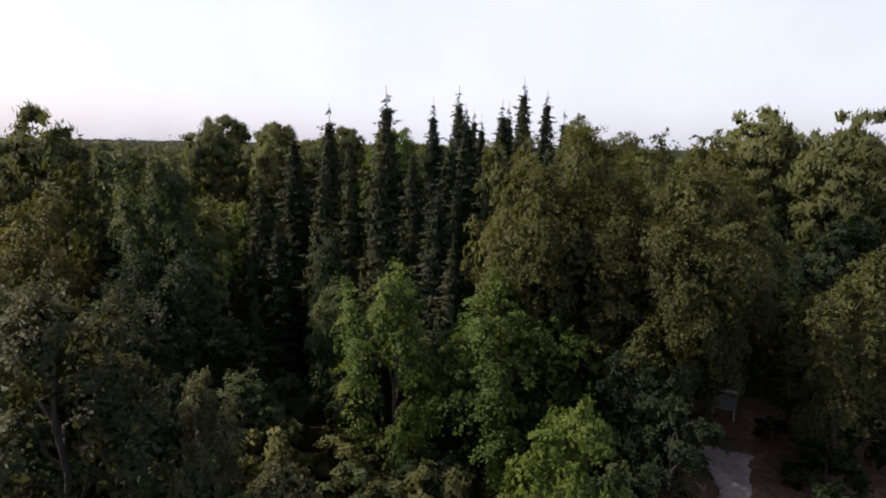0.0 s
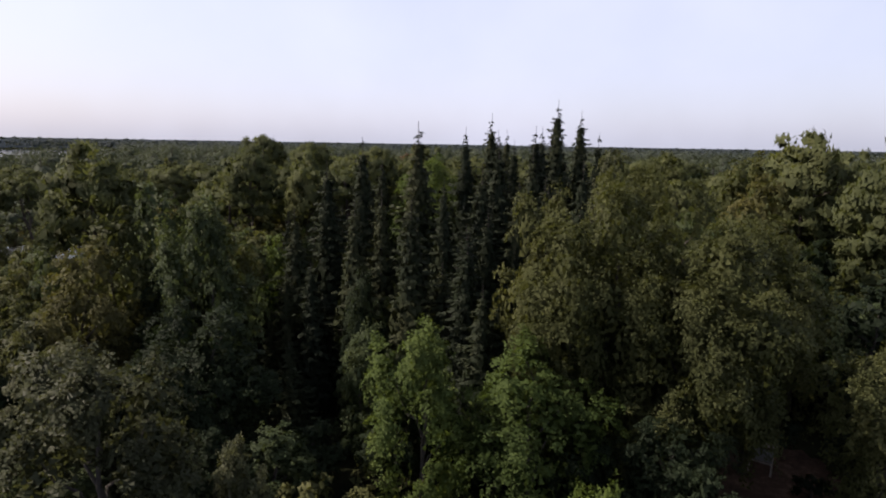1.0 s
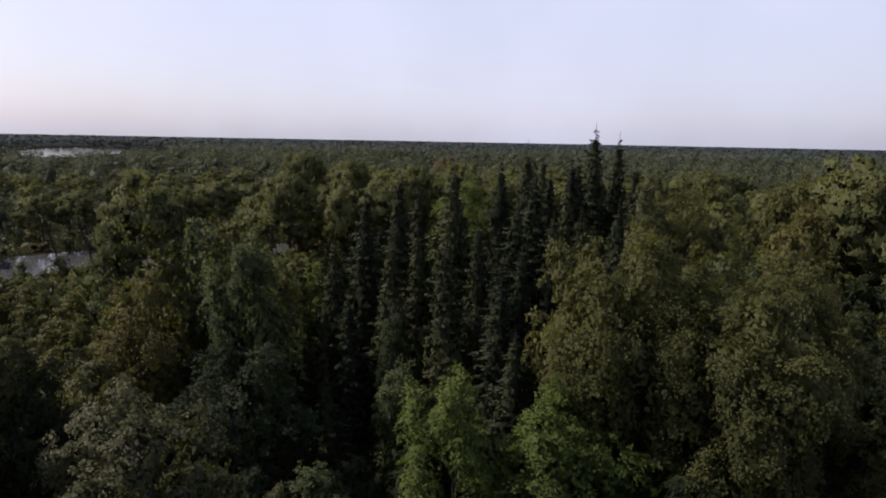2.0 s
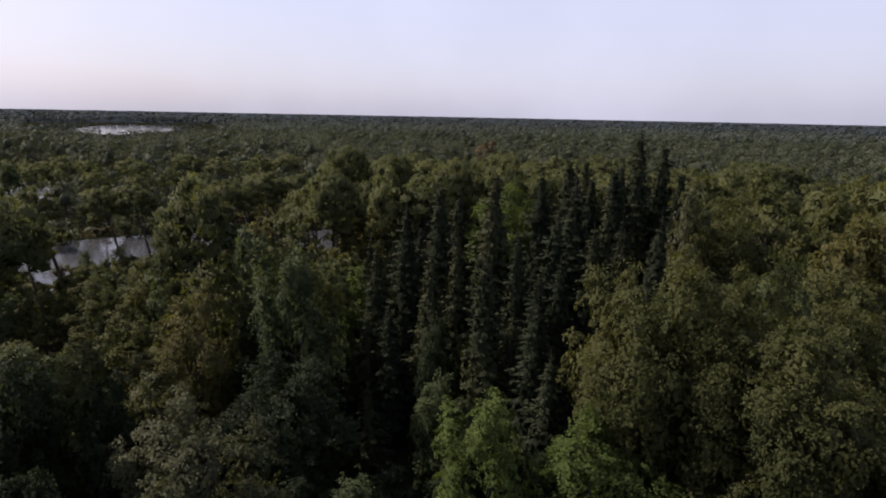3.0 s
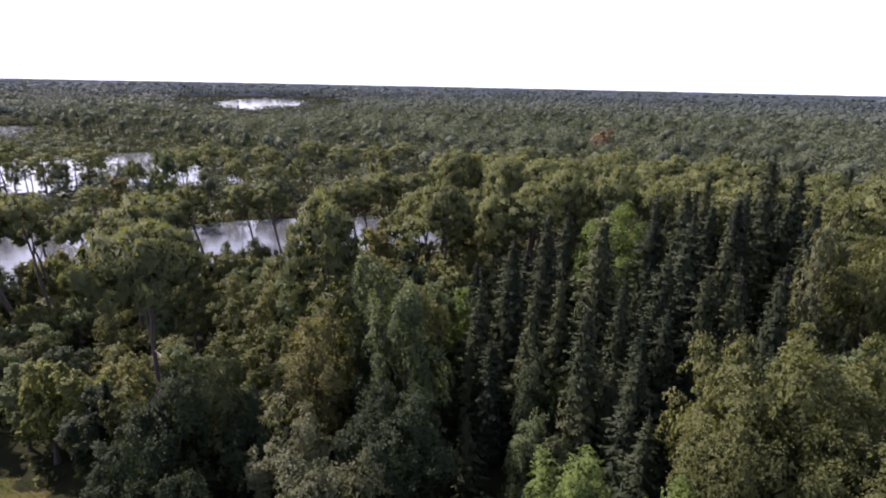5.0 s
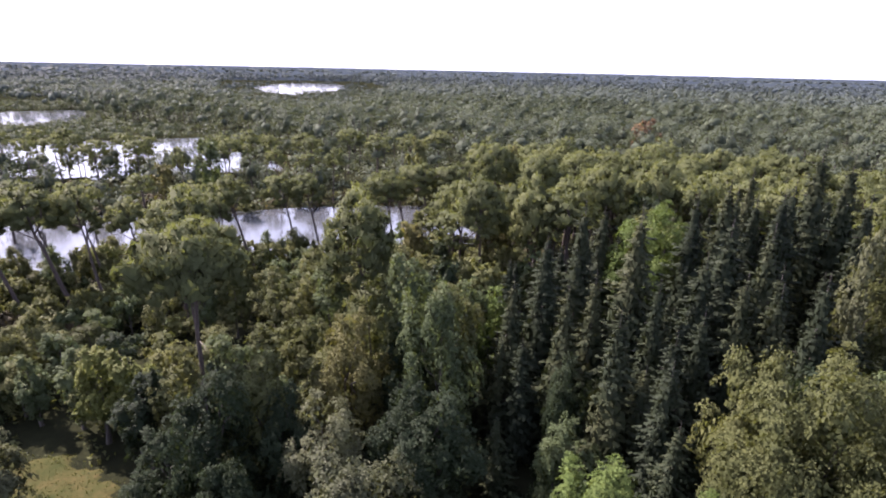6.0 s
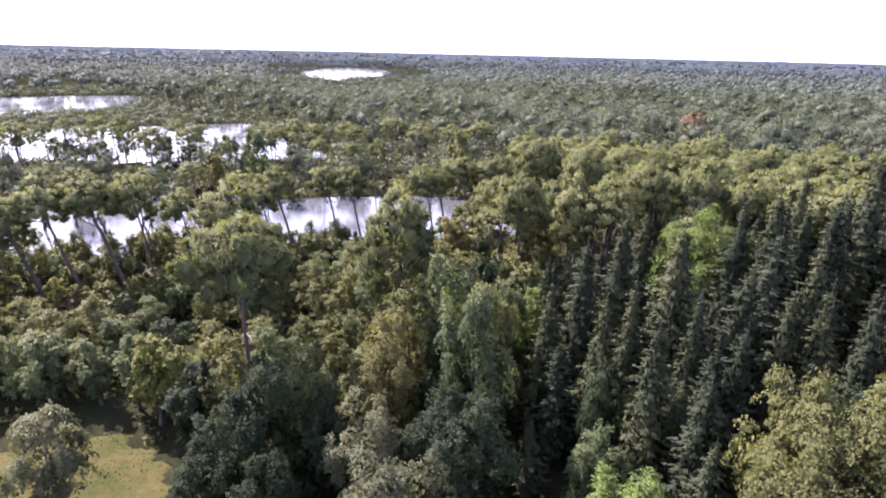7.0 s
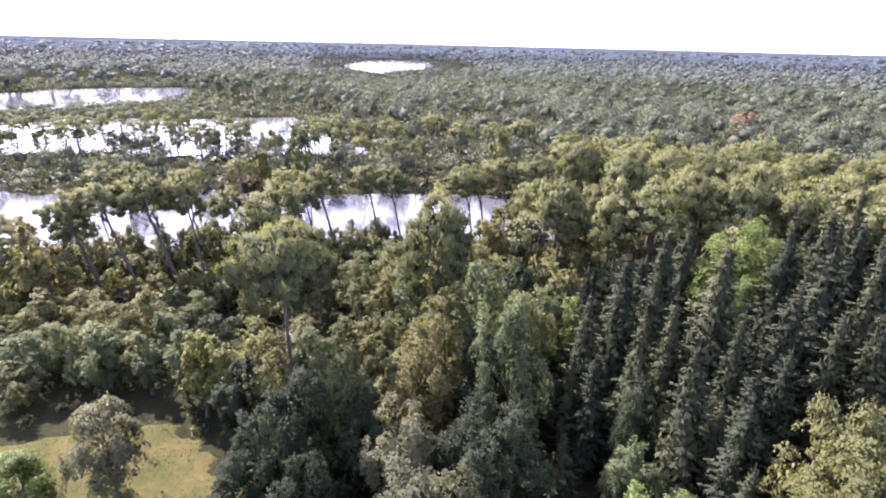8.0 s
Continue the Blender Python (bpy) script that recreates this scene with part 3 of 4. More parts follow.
# ---- the wood round the clearing: trees that stand out ----
# kind, x, y, height, width, tint
ROUND_THE_TRACK = [
    ("broad", -2.6, 27.6, 11.8, 7.2, "bright"), ("broad", 3.1, 26.6, 11.4, 8.2, "bright"), ("low_tree", 5, 18.7, 9.1, 5, "lime"), ("low_tree", -5.8, 18.5, 6, 4, "grey"),
    ("big", 7.4, 31.8, 19.4, 10.5, "olive"), ("big", 12.4, 29.2, 17.2, 10, "olive"), ("big", 17.5, 33.5, 16.6, 9, "olive"), ("broad", 21.2, 41, 15.8, 8, "olive"),
    ("broad", 21.5, 27.5, 13.2, 7, "olive"), ("broad", 10.2, 25.6, 8.6, 5.6, "dark"), ("broad", 27, 37, 13.5, 8, "dark"), ("broad", 15, 40.5, 16, 8.5, "mid"),
    ("broad", 8, 38, 14.5, 8, "dark"), ("low_tree", -7.9, 37.6, 12, 4.6, "dark"), ("low_tree", -6.8, 33.4, 9.5, 5.4, "mid"),
]
# the dark tint also stands in for the shade over this underwood
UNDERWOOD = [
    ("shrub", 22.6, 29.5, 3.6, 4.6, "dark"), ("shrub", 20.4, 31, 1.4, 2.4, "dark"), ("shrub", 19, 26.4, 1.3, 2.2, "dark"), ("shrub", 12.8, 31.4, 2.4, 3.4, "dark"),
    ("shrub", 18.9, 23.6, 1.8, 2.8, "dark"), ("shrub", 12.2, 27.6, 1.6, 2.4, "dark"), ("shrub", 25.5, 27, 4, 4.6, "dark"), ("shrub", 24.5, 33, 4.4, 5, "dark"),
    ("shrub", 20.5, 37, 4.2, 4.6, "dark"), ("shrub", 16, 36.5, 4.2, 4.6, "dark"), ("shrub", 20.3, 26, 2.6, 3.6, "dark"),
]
BEFORE_THE_GROVE = [
    ("broad", -9.4, 19.8, 8.8, 3.6, "grey"), ("broad", -20.6, 24.8, 11.8, 6.5, "grey"), ("broad", -17.2, 29, 11.6, 6.6, "dark"), ("broad", -25, 24.6, 11.4, 5.6, "dark"),
    ("low_tree", -25.2, 19.6, 8.8, 5.2, "dark"), ("broad", -29.5, 27.5, 11.5, 6.5, "olive"), ("broad", -24.5, 44, 13.4, 7, "mid"), ("broad", -20.4, 43, 13.4, 6.5, "scrub"),
    ("broad", -17, 51, 11, 6, "dark"), ("broad", -21, 50.5, 10.2, 5, "mid"), ("broad", -28.4, 21.6, 13.6, 7, "dark"), ("broad", -28.5, 52, 12.4, 6.5, "scrub"),
    ("broad", -14.7, 19.6, 12.8, 8.4, "grey"), ("broad", -23.9, 31.2, 14.8, 7.6, "brown"), ("broad", -24.6, 35.6, 16, 7, "olive"), ("broad", -17.6, 34.6, 17.4, 7.6, "mid"),
    ("broad", -22.3, 38.2, 17.5, 7.2, "mid"), ("broad", -18.6, 39.4, 15.2, 6.4, "olive"), ("broad", -14.6, 29, 11.8, 8, "dark"), ("broad", -17.2, 46.8, 12.6, 5, "bright"),
]
BEFORE_THE_GROVE_TOO = [
    ("broad", -20.6, 46.4, 13, 6.2, "mid"),
]
BY_THE_CLEARING = [
    ("low_tree", -31.2, 17.2, 6.4, 4.8, "dark"), ("pine_big", -37, 27.6, 21, 10.4, "pine"), ("broad", -63, 14.4, 7, 7, "mid"), ("broad", -56.9, 19.1, 7.9, 6.2, "mid"),
    ("broad", -72, 19, 7.2, 6.5, "scrub"), ("broad", -62, 22.6, 7.6, 6, "scrub"), ("broad", -55.5, 25.6, 7, 5.4, "mid"), ("broad", -60.5, 12, 5.6, 6, "scrub"),
    ("broad", -55, 21.6, 6.4, 5, "scrub"), ("broad", -64, 27.5, 6, 5.5, "scrub"), ("column", -44.6, 23, 10.4, 4, "yellow"), ("column", -40.6, 23.6, 10.4, 4.4, "yellow"),
    ("column", -48.6, 23.2, 8.6, 3.6, "mid"), ("column", -52.4, 21.6, 7.4, 3.4, "mid"), ("column", -37.6, 22.4, 9.8, 4.6, "dark"), ("column", -31.2, 25.4, 10.4, 4.6, "olive"),
    ("low_tree", -40.9, 12.6, 9.4, 6.2, "grey"), ("low_tree", -46, 8, 5.4, 5.8, "lime"), ("low_tree", -57.2, 20.4, 7.2, 6, "mid"), ("low_tree", -63.8, 17.6, 6.6, 7, "scrub"),
]
BY_THE_CLEARING_TOO = [
    ("low_tree", -68.5, 23, 7.4, 6.5, "scrub"), ("broad", -32.6, 20.6, 7.6, 5, "dark"),
]
LAKEWARD = [
    ("broad", -45, 52.5, 10.4, 6.4, "scrub"), ("broad", -34, 57, 11, 6.5, "scrub"), ("broad", -30.5, 47, 12.6, 6, "scrub"), ("broad", -36.5, 44.5, 11.4, 6, "mid"),
    ("broad", -42, 49.5, 9.8, 5.6, "olive"), ("broad", -47, 46.5, 9, 5.4, "scrub"), ("broad", -50, 43, 8.6, 5.2, "olive"),
    ("broad", -53, 41, 8, 5, "mid"), ("broad", -55.5, 37, 8, 5, "scrub"), ("broad", -49, 49.5, 8.6, 5, "mid"), ("broad", -37.8, 31, 9, 5.5, "mid"),
    ("broad", -43, 29.5, 7.6, 5, "scrub"), ("broad", -57.5, 30, 6, 5.5, "olive"), ("broad", -52, 29.5, 6.4, 5, "dark"), ("broad", -46.5, 31, 7, 5, "olive"),
    ("broad", -38.5, 36.3, 8, 5.5, "olive"), ("broad", -33.2, 36.5, 9.5, 6, "olive"), ("broad", -31, 42, 10.2, 6, "olive"), ("pine_full", -34.4, 48.2, 20.5, 11, "pine"),
]
LAKEWARD_TOO = [
    ("pine_full", -58.5, 42.5, 18.6, 9.6, "pine"), ("broad", -50.5, 57, 8, 5.6, "mid"),
]
BEHIND_THE_GROVE = [
    ("broad", 22.1, 47.1, 15.4, 8.5, "olive"), ("big", -4.9, 62.4, 19.4, 10.6, "bright"), ("pine_full", 35.5, 48.5, 19.6, 9, "pine"), ("pine_full", 44.6, 59.8, 22.4, 10.5, "pine"),
    ("broad", 13.4, 58, 20.4, 5.6, "grey"), ("pine", -26.5, 64, 19.8, 7.5, "pine"), ("pine_full", -22, 70, 19.6, 8, "pine"), ("broad", 42, 70, 19, 9, "olive"),
    ("broad", 30, 66, 19.4, 8, "olive"), ("pine", -33, 82, 21.5, 7.6, "pine"),
    ("pine", -19.6, 73.5, 17.8, 8, "pine"), ("pine", -14, 78, 20, 7.5, "pine"),
    ("pine", -24.5, 80, 20.6, 8, "pine"), ("pine_full", -8, 88, 20.4, 8, "pine"), ("broad", 19, 76, 20.2, 8.5, "olive"),
]
BEHIND_THE_GROVE_TOO = [
    ("broad", 4.7, 32.8, 18.7, 6.8, "olive"), ("broad", 5.4, 29.6, 15.4, 6.4, "olive"), ("broad", 12.8, 36.6, 18.8, 8.0, "olive"),
    ("broad", 36, 74, 20.4, 9, "scrub"), ("broad", 27, 80, 20, 9, "olive"), ("pine_full", 52, 78, 21, 9, "pine"), ("big", 18.5, 60.4, 19.3, 10, "olive"),
    ("pine_full", 36.9, 65, 23, 12, "pine"), ("broad", 28.5, 57, 18, 8.5, "brown"),
]
# x, y, height, width of the spruces that stand out in the grove
SPRUCES = [
    (-10.6, 51.2, 20.6, 7.3), (-4.9, 46.5, 21.4, 8.9), (-2.4, 42, 17.4, 5.4), (2, 51.8, 20, 8.4), (2.2, 61.6, 21.3, 7.5), (5.3, 53.4, 19.7, 7.5),
    (-13.6, 49.7, 16.7, 5.9), (-18, 51.8, 13.4, 5.6), (-14.4, 43, 14.8, 6.2), (-10.4, 60.7, 17.7, 6.7), (7.4, 65.5, 21.8, 7.3), (9.8, 70.8, 25, 8.0),
    (13, 72.5, 23.9, 7.5), (8.5, 45.1, 18.6, 6.5), (6.2, 50.2, 17.4, 5.9), (3.8, 74.8, 21.6, 6.7), (-0.6, 59.9, 17.5, 6.2),
]
MORE_SPRUCES = [
    (14.1, 66.5, 21.5, 6.9), (4.2, 64.8, 20.2, 6.2), (-1.2, 56.6, 21.4, 6.7), (1.4, 58.4, 22.8, 7.3), (6.2, 61, 21.6, 6.7), (-12.4, 45.6, 18.3, 6.7),
    (-0.6, 40, 14.2, 5.9), (-9.1, 41, 15.6, 6.2), (-4.3, 36.8, 16.2, 6.7), (-0.4, 35.2, 14.2, 5.9), (-2.2, 37.9, 12, 5.4), (0.6, 32, 12, 5.6),
    (3.6, 47.2, 16.9, 6.5), (0.5, 48.2, 17.8, 7.3), (1, 43.4, 14.7, 6.2), (6.1, 47.3, 16.6, 5.9), (-7.6, 44.2, 16.4, 6.2),
]
# pines: x, y, height, width
SHORE_PINES = [
    (-77.5, 33, 18.4, 8.2), (-74, 37.4, 18.2, 8), (-72.4, 40.6, 17.6, 6.4), (-80.5, 29.5, 16.2, 7.2), (-88, 25, 12.4, 7.6), (-84, 31, 11.6, 6.2),
    (-69.5, 46.5, 15.2, 5.8), (-67, 62.5, 16.2, 7.2), (-63.5, 70, 16.2, 6.6), (-59, 70.7, 15.6, 6.2), (-47, 76, 16.2, 6.4), (-48.1, 82.2, 16.8, 8),
    (-45, 86.5, 17.6, 8), (-40.2, 88.4, 16.4, 6.6), (-86, 43, 12.8, 6), (-64, 55.5, 14.5, 5.8), (-79, 45, 12.5, 5.2),
]
INNER_PINES = [
    (-43.6, 102.2, 17.5, 8.2), (-34.5, 96.8, 17.6, 8.6), (-32, 107.2, 17.6, 8.2), (-24.3, 106.8, 18, 9), (-17.6, 109, 18, 8.2), (-13.3, 121, 18, 9),
    (-4.6, 119.4, 18, 9.6), (0.7, 129.8, 18, 8.4), (4.5, 120.4, 18, 7), (14, 120.7, 19, 9), (38, 115.4, 19, 10), (10.8, 134.7, 18, 10),
    (-26, 96, 17, 7.6), (-19, 95.5, 17.4, 7.8), (-9, 106, 17.8, 8.6),
]
MARSH_PINES = [
    (-87.3, 67.9, 13, 7), (-157, 83, 14, 8), (-132.8, 88.8, 14, 8), (-140, 82.4, 14, 8.5), (-122.5, 117.7, 14.5, 9), (-119.3, 105.2, 14, 8),
    (-95.8, 100.1, 14, 7), (-109, 126, 14, 8.5), (-104.7, 139.6, 14.5, 9.5), (-90.3, 133.9, 14.5, 10), (-79, 151, 15, 10.5), (-175.8, 66.6, 14, 10),
    (-114.9, 50.1, 13, 7.6), (-118, 45.8, 13, 8.6), (-103, 58.5, 12.6, 7.4), (-100.5, 67.4, 13, 7.4), (-84.4, 106, 14, 6), (-82.7, 140.6, 14, 8.5),
]
LAKE_PINES = [
    (-197, 70, 11.8, 6.5), (-200, 76, 12.3, 6.6), (-191, 59, 13.2, 5.4), (-191, 52, 11.0, 7.2), (-183, 61, 11.9, 5.8), (-174, 86, 14.5, 6.3),
    (-172, 93, 13.9, 6.3), (-161, 90, 13.2, 5.6), (-156, 100, 13.2, 7.3), (-149, 102, 12.8, 7.0), (-182, 82, 13.3, 5.4), (-130, 114, 13.7, 6.6),
    (-116, 110, 12.1, 5.3), (-115, 117, 14.0, 6.3), (-104, 121, 13.5, 7.3), (-129, 108, 13.5, 7.4), (-189, 79, 12.4, 7.1), (-91, 106, 12.6, 7.4),
    (-112, 86, 14.1, 5.4), (-147, 83, 11.5, 5.7), (-156, 75, 14.4, 6.2), (-165, 67, 13.2, 5.9), (-172, 60, 12.8, 6.1),
]
SHORE_BUSHES = [
    (-106, 23, 6.2, 3.4), (-101, 28.5, 5.4, 3.2), (-99, 34, 7.0, 3.6), (-95, 38.5, 5.8, 3.2), (-91, 44, 6.6, 3.4), (-88, 38, 7.4, 4.0),
    (-95, 31, 6.4, 4.2), (-84, 50, 6.4, 3.4), (-79, 55, 6.8, 3.6), (-72, 58, 6.2, 3.4), (-112, 18, 6.8, 4.0), (-66, 65, 6.4, 3.4),
    (-90, 33, 8.4, 4.4), (-97, 23, 7.6, 4.8), (-80, 39, 8.2, 4.4), (-75, 51, 7.6, 4.2), (-61, 66, 7.2, 4.0), (-53, 72, 7.4, 4.2),
]
LAKE_CLUMPS = [
    (-177, 88, 8.4, 6.4), (-168, 91, 9.2, 6.8), (-163, 96, 8.0, 6.0), (-158, 98, 9.6, 7.0), (-152, 105, 8.6, 6.2), (-167, 84, 7.6, 6.0),
    (-149, 99, 8.8, 6.4), (-145, 109, 9.0, 6.6), (-186, 80, 7.4, 5.8), (-138, 112, 8.8, 6.6), (-204, 66, 7.6, 6.2), (-213, 58, 7.2, 6.4),
]
for stand in (ROUND_THE_TRACK, UNDERWOOD, BEFORE_THE_GROVE, BEFORE_THE_GROVE_TOO, BY_THE_CLEARING, BY_THE_CLEARING_TOO, LAKEWARD, LAKEWARD_TOO, BEHIND_THE_GROVE, BEHIND_THE_GROVE_TOO):
    for kind, x, y, h, w, tint in stand:
        plant("broad_back" if kind == "broad" and math.hypot(x, y) > 40 else kind, x, y, h, w, tint)
for x, y, h, w in SPRUCES + MORE_SPRUCES:
    plant("spruce", x, y, h, w, "spruce")
for x, y, h, w in SHORE_PINES:
    plant("pine_thin", x, y, h, w, "pine", rng.uniform(185, 245))
for x, y, h, w in INNER_PINES:
    plant("pine", x, y, h, w, "pine")
for x, y, h, w in MARSH_PINES + LAKE_PINES:
    plant("pine_mid", x, y, h, w, "pine")
for x, y, h, w in LAKE_CLUMPS:
    plant("broad_mid", x, y, h, w, rng.choice(["olive", "mid", "pine"]))
for x, y, h, w in SHORE_BUSHES:
    plant("broad_back", x, y, h, w, rng.choice(["olive", "scrub", "mid"]))
plant("shrub", -46.5, 88.5, 4.5, 4.0, "yellow")


def part(name, bm, material, parent, label=""):
    me = bpy.data.meshes.new(name)
    bm.to_mesh(me)
    bm.free()
    me.materials.append(material)
    ob = new(name, me)
    ob.parent = parent
    return tagged(ob, label)


def board(size, at, bevel=0.01):
    bm = bmesh.new()
    bmesh.ops.create_cube(bm, size=1, matrix=Matrix.Translation(at) @ Matrix.Diagonal((*size, 1)))
    bmesh.ops.bevel(bm, geom=bm.edges[:], offset=bevel, segments=2, affect="EDGES")
    return bm


def info_board(x, y, turn):
    wood = bark("weathered_wood", (0.1, 0.085, 0.07), (0.24, 0.21, 0.18), 3.0)
    panel = soil("faded_panel", [(0.3, (0.06, 0.065, 0.065)), (0.6, (0.1, 0.1, 0.095)), (0.8, (0.08, 0.088, 0.085))], 3.0, 1.2, 0.002)
    root = tagged(new("information_board"), "weathered wooden information board with a faded pale panel", "sign")
    root.matrix_basis = pose(x, y, ground_height(x, y), 0, 0, turn)
    for s in (-0.62, 0.62):
        part("post", board((0.11, 0.11, 2.1), (s, 0, 1.0)), wood, root)
    part("panel", board((1.24, 0.05, 0.85), (0, -0.085, 1.42)), panel, root, "faded pale panel")
    part("rail", board((1.12, 0.07, 0.1), (0, 0, 0.86)), wood, root)
    part("roof", board((1.6, 0.5, 0.05), (0, -0.02, 2.09)), wood, root, "small weathered roof board")


info_board(18.6, 33.4, -29)
BIG_PINE = min((o for o in scene.objects if o.name.startswith("pine_tree")), key=lambda o: (o.location.x + 37.6) ** 2 + (o.location.y - 28.4) ** 2)
for z, az, ln in ((8.2, 190, 3.0), (9.6, 20, 2.4)):
    r = np.random.default_rng(int(z * 10))
    a = math.radians(az)
    t = tube(bend((0, 0, z), (math.cos(a) * ln, math.sin(a) * ln, z + 0.5), r, 6, 0.12, 0.05), np.linspace(0.05, 0.015, 6), 5)
    limb = tagged(new("dead_limb", mesh_of("dead_limb", *t, BARK["dead"])), "bare bleached dead limb")
    limb.parent = BIG_PINE


def free(x, y, gap):
    return all((x - a) ** 2 + (y - b) ** 2 > (c * gap + 0.6) ** 2 for a, b, c in planted if abs(x - a) < 12 and abs(y - b) < 12)


CLEARING = [(-31, 19), (-27, 8), (-33, -6), (-64, -10), (-62, 4), (-57, 14), (-50, 19.5), (-44, 22), (-36, 22)]


def open_ground(x, y):
    one = (np.array([x]), np.array([y]))
    return lake_depth(*one)[0] > -1.0 or inside(*one, CLEARING)[0] > 0 or inside(*one, LITTER)[0] > -0.5


# spruces between those of the grove
GROVE = [(-15, 38), (-8, 35), (7, 40), (14, 52), (20, 72), (16, 92), (-4, 84), (-12, 66), (-17, 54)]
tries = 0
while tries < 900:
    tries += 1
    x, y = rng.uniform(-17, 20), rng.uniform(35, 92)
    if inside(np.array([x]), np.array([y]), GROVE)[0] > 0 and free(x, y, 0.84):
        h = rng.uniform(8, 12.5) + 0.1 * max(y - 40, 0)
        plant("spruce", x, y, h, h * rng.uniform(0.4, 0.5), "spruce")

# undergrowth and small trees near by
tries = 0
while tries < 640:
    tries += 1
    a, d = math.radians(rng.uniform(-44, 80)), rng.uniform(17, 78)
    x, y = -math.sin(a) * d, math.cos(a) * d
    if open_ground(x, y) or not free(x, y, 0.55):
        continue
    if inside(np.array([x]), np.array([y]), GROVE)[0] > -3.5:
        plant("spruce", x, y, rng.uniform(7, 12), rng.uniform(3.0, 4.2), "spruce")
    # dark picks carry the understorey's shade in their colour
    elif d < 26:
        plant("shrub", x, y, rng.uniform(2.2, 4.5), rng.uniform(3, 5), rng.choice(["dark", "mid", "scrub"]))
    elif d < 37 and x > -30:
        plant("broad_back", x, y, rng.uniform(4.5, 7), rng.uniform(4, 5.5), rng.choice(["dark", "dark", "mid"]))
    elif -44 < x < -28 and y < 60:
        plant("broad_back", x, y, rng.uniform(6, 10.5), rng.uniform(4.5, 6.5), rng.choice(["olive", "mid", "scrub", "olive"]))
    elif x <= -44 and y < 75:
        if d < 68 and rng.random() < 0.75:
            plant("broad_back", x, y, rng.uniform(6, 9.5), rng.uniform(4, 5.4), rng.choice(["olive", "mid", "scrub", "olive"]))
        else:
            plant("shrub", x, y, rng.uniform(1.6, 3.6) if d > 62 else rng.uniform(2.5, 5), rng.uniform(3.2, 5), rng.choice(["scrub", "olive", "scrub", "mid"]))
    else:
        h = rng.uniform(8, 13)
        plant("broad_back" if d < 42 else "broad_mid", x, y, h, rng.uniform(5, 7.5), rng.choice(["dark", "mid", "olive", "scrub"]))

# scrub along the near shore
tries = 0
while tries < 900:
    tries += 1
    x, y = rng.uniform(-104, -38), rng.uniform(14, 84)
    if math.hypot(x, y) > 58 and not open_ground(x, y) and free(x, y, 0.42) and lake_depth(np.array([x]), np.array([y]))[0] > -26:
        plant("shrub", x, y, rng.uniform(2.4, 5.6), rng.uniform(3, 4.8), rng.choice(["olive", "scrub", "mid", "yellow"], p=[0.42, 0.3, 0.2, 0.08]))

# the pine wood farther on
tries, count = 0, 0
while tries < 2600 and count < 400:
    tries += 1
    a, d = math.radians(rng.uniform(-44, 80)), math.sqrt(rng.uniform(70**2, 142**2))
    x, y = -math.sin(a) * d, math.cos(a) * d
    if open_ground(x, y) or not free(x, y, 0.8):
        continue
    wet = bool(open_land(np.array([x]), np.array([y]))[0]) or lake_depth(np.array([x]), np.array([y]))[0] > -9 or (x < -44 and y < 72)
    u = rng.random()
    if wet and u < 0.92:
        plant("shrub_mid", x, y, rng.uniform(1.5, 4), rng.uniform(3, 5), rng.choice(["scrub", "olive", "bracken"]))
    elif u < 0.72:
        plant("pine_mid" if wet or rng.random() < 0.7 else "pine_full_mid", x, y, rng.uniform(11, 14) if wet else rng.uniform(14, 18.5), rng.uniform(7, 10.5), "pine")
    elif u < 0.95 or x < -25:
        plant("broad_mid", x, y, rng.uniform(10, 17), rng.uniform(6, 9), rng.choice(["mid", "olive", "dark", "scrub", "brown"]))
    else:
        plant("spruce_mid", x, y, rng.uniform(13, 18), rng.uniform(4, 5.5), "spruce")
    count += 1
plant("broad_mid", -25.8, 204, 17.6, 12, "rust")


# ---- low growth on the forest floor ----
def low_growth(name, near, far, spacing, cards, size, tint, label, seed, keep):
    r = np.random.default_rng(seed)
    n = int((far**2 - near**2) * math.radians(124) / 2 / spacing**2)
    a, d = np.radians(r.uniform(-45, 79, n)), np.sqrt(r.uniform(near**2, far**2, n))
    x, y = -np.sin(a) * d, np.cos(a) * d
    ok = keep(x, y)
    x, y = x[ok], y[ok]
    n = len(x)
    s = r.uniform(0.5, 1.3, n) * size
    k = np.repeat(np.arange(n), cards)
    v = unit(r.normal(size=(n * cards, 3)) + [0, 0, 0.6])
    p = np.stack([x[k], y[k], heights(x, y)[k] + 0.35 * s[k]], 1) + v * s[k][:, None] * r.uniform(0.5, 1.0, n * cards)[:, None] * [1, 1, 0.7]
    made = leaves(r, p, v + r.normal(size=v.shape) * 0.35, s[k] * 0.6, s[k] * 0.4, soft=v + [0, 0, 0.3])
    return tagged(new(name, leaf_mesh(name, made, LEAF[tint])), label, name.replace("_", " "), "", "stuff")


def off_paths(x, y):
    return (lake_depth(x, y) < -0.5) & (inside(x, y, MEADOW) < 0.5) & (inside(x, y, LITTER) < -0.5)


low_growth("undergrowth", 16, 150, 2.4, 7, 0.85, "scrub", "olive undergrowth of low bushes between the trees", 21, off_paths)
low_growth("undergrowth", 110, 560, 3.8, 8, 2.0, "far", "olive undergrowth of low bushes between the pines", 22, off_paths)
low_growth("bracken", 40, 220, 2.2, 8, 0.9, "bracken", "browning bracken and heather along the lake shores", 23, lambda x, y: off_paths(x, y) & (lake_depth(x, y) > -16))


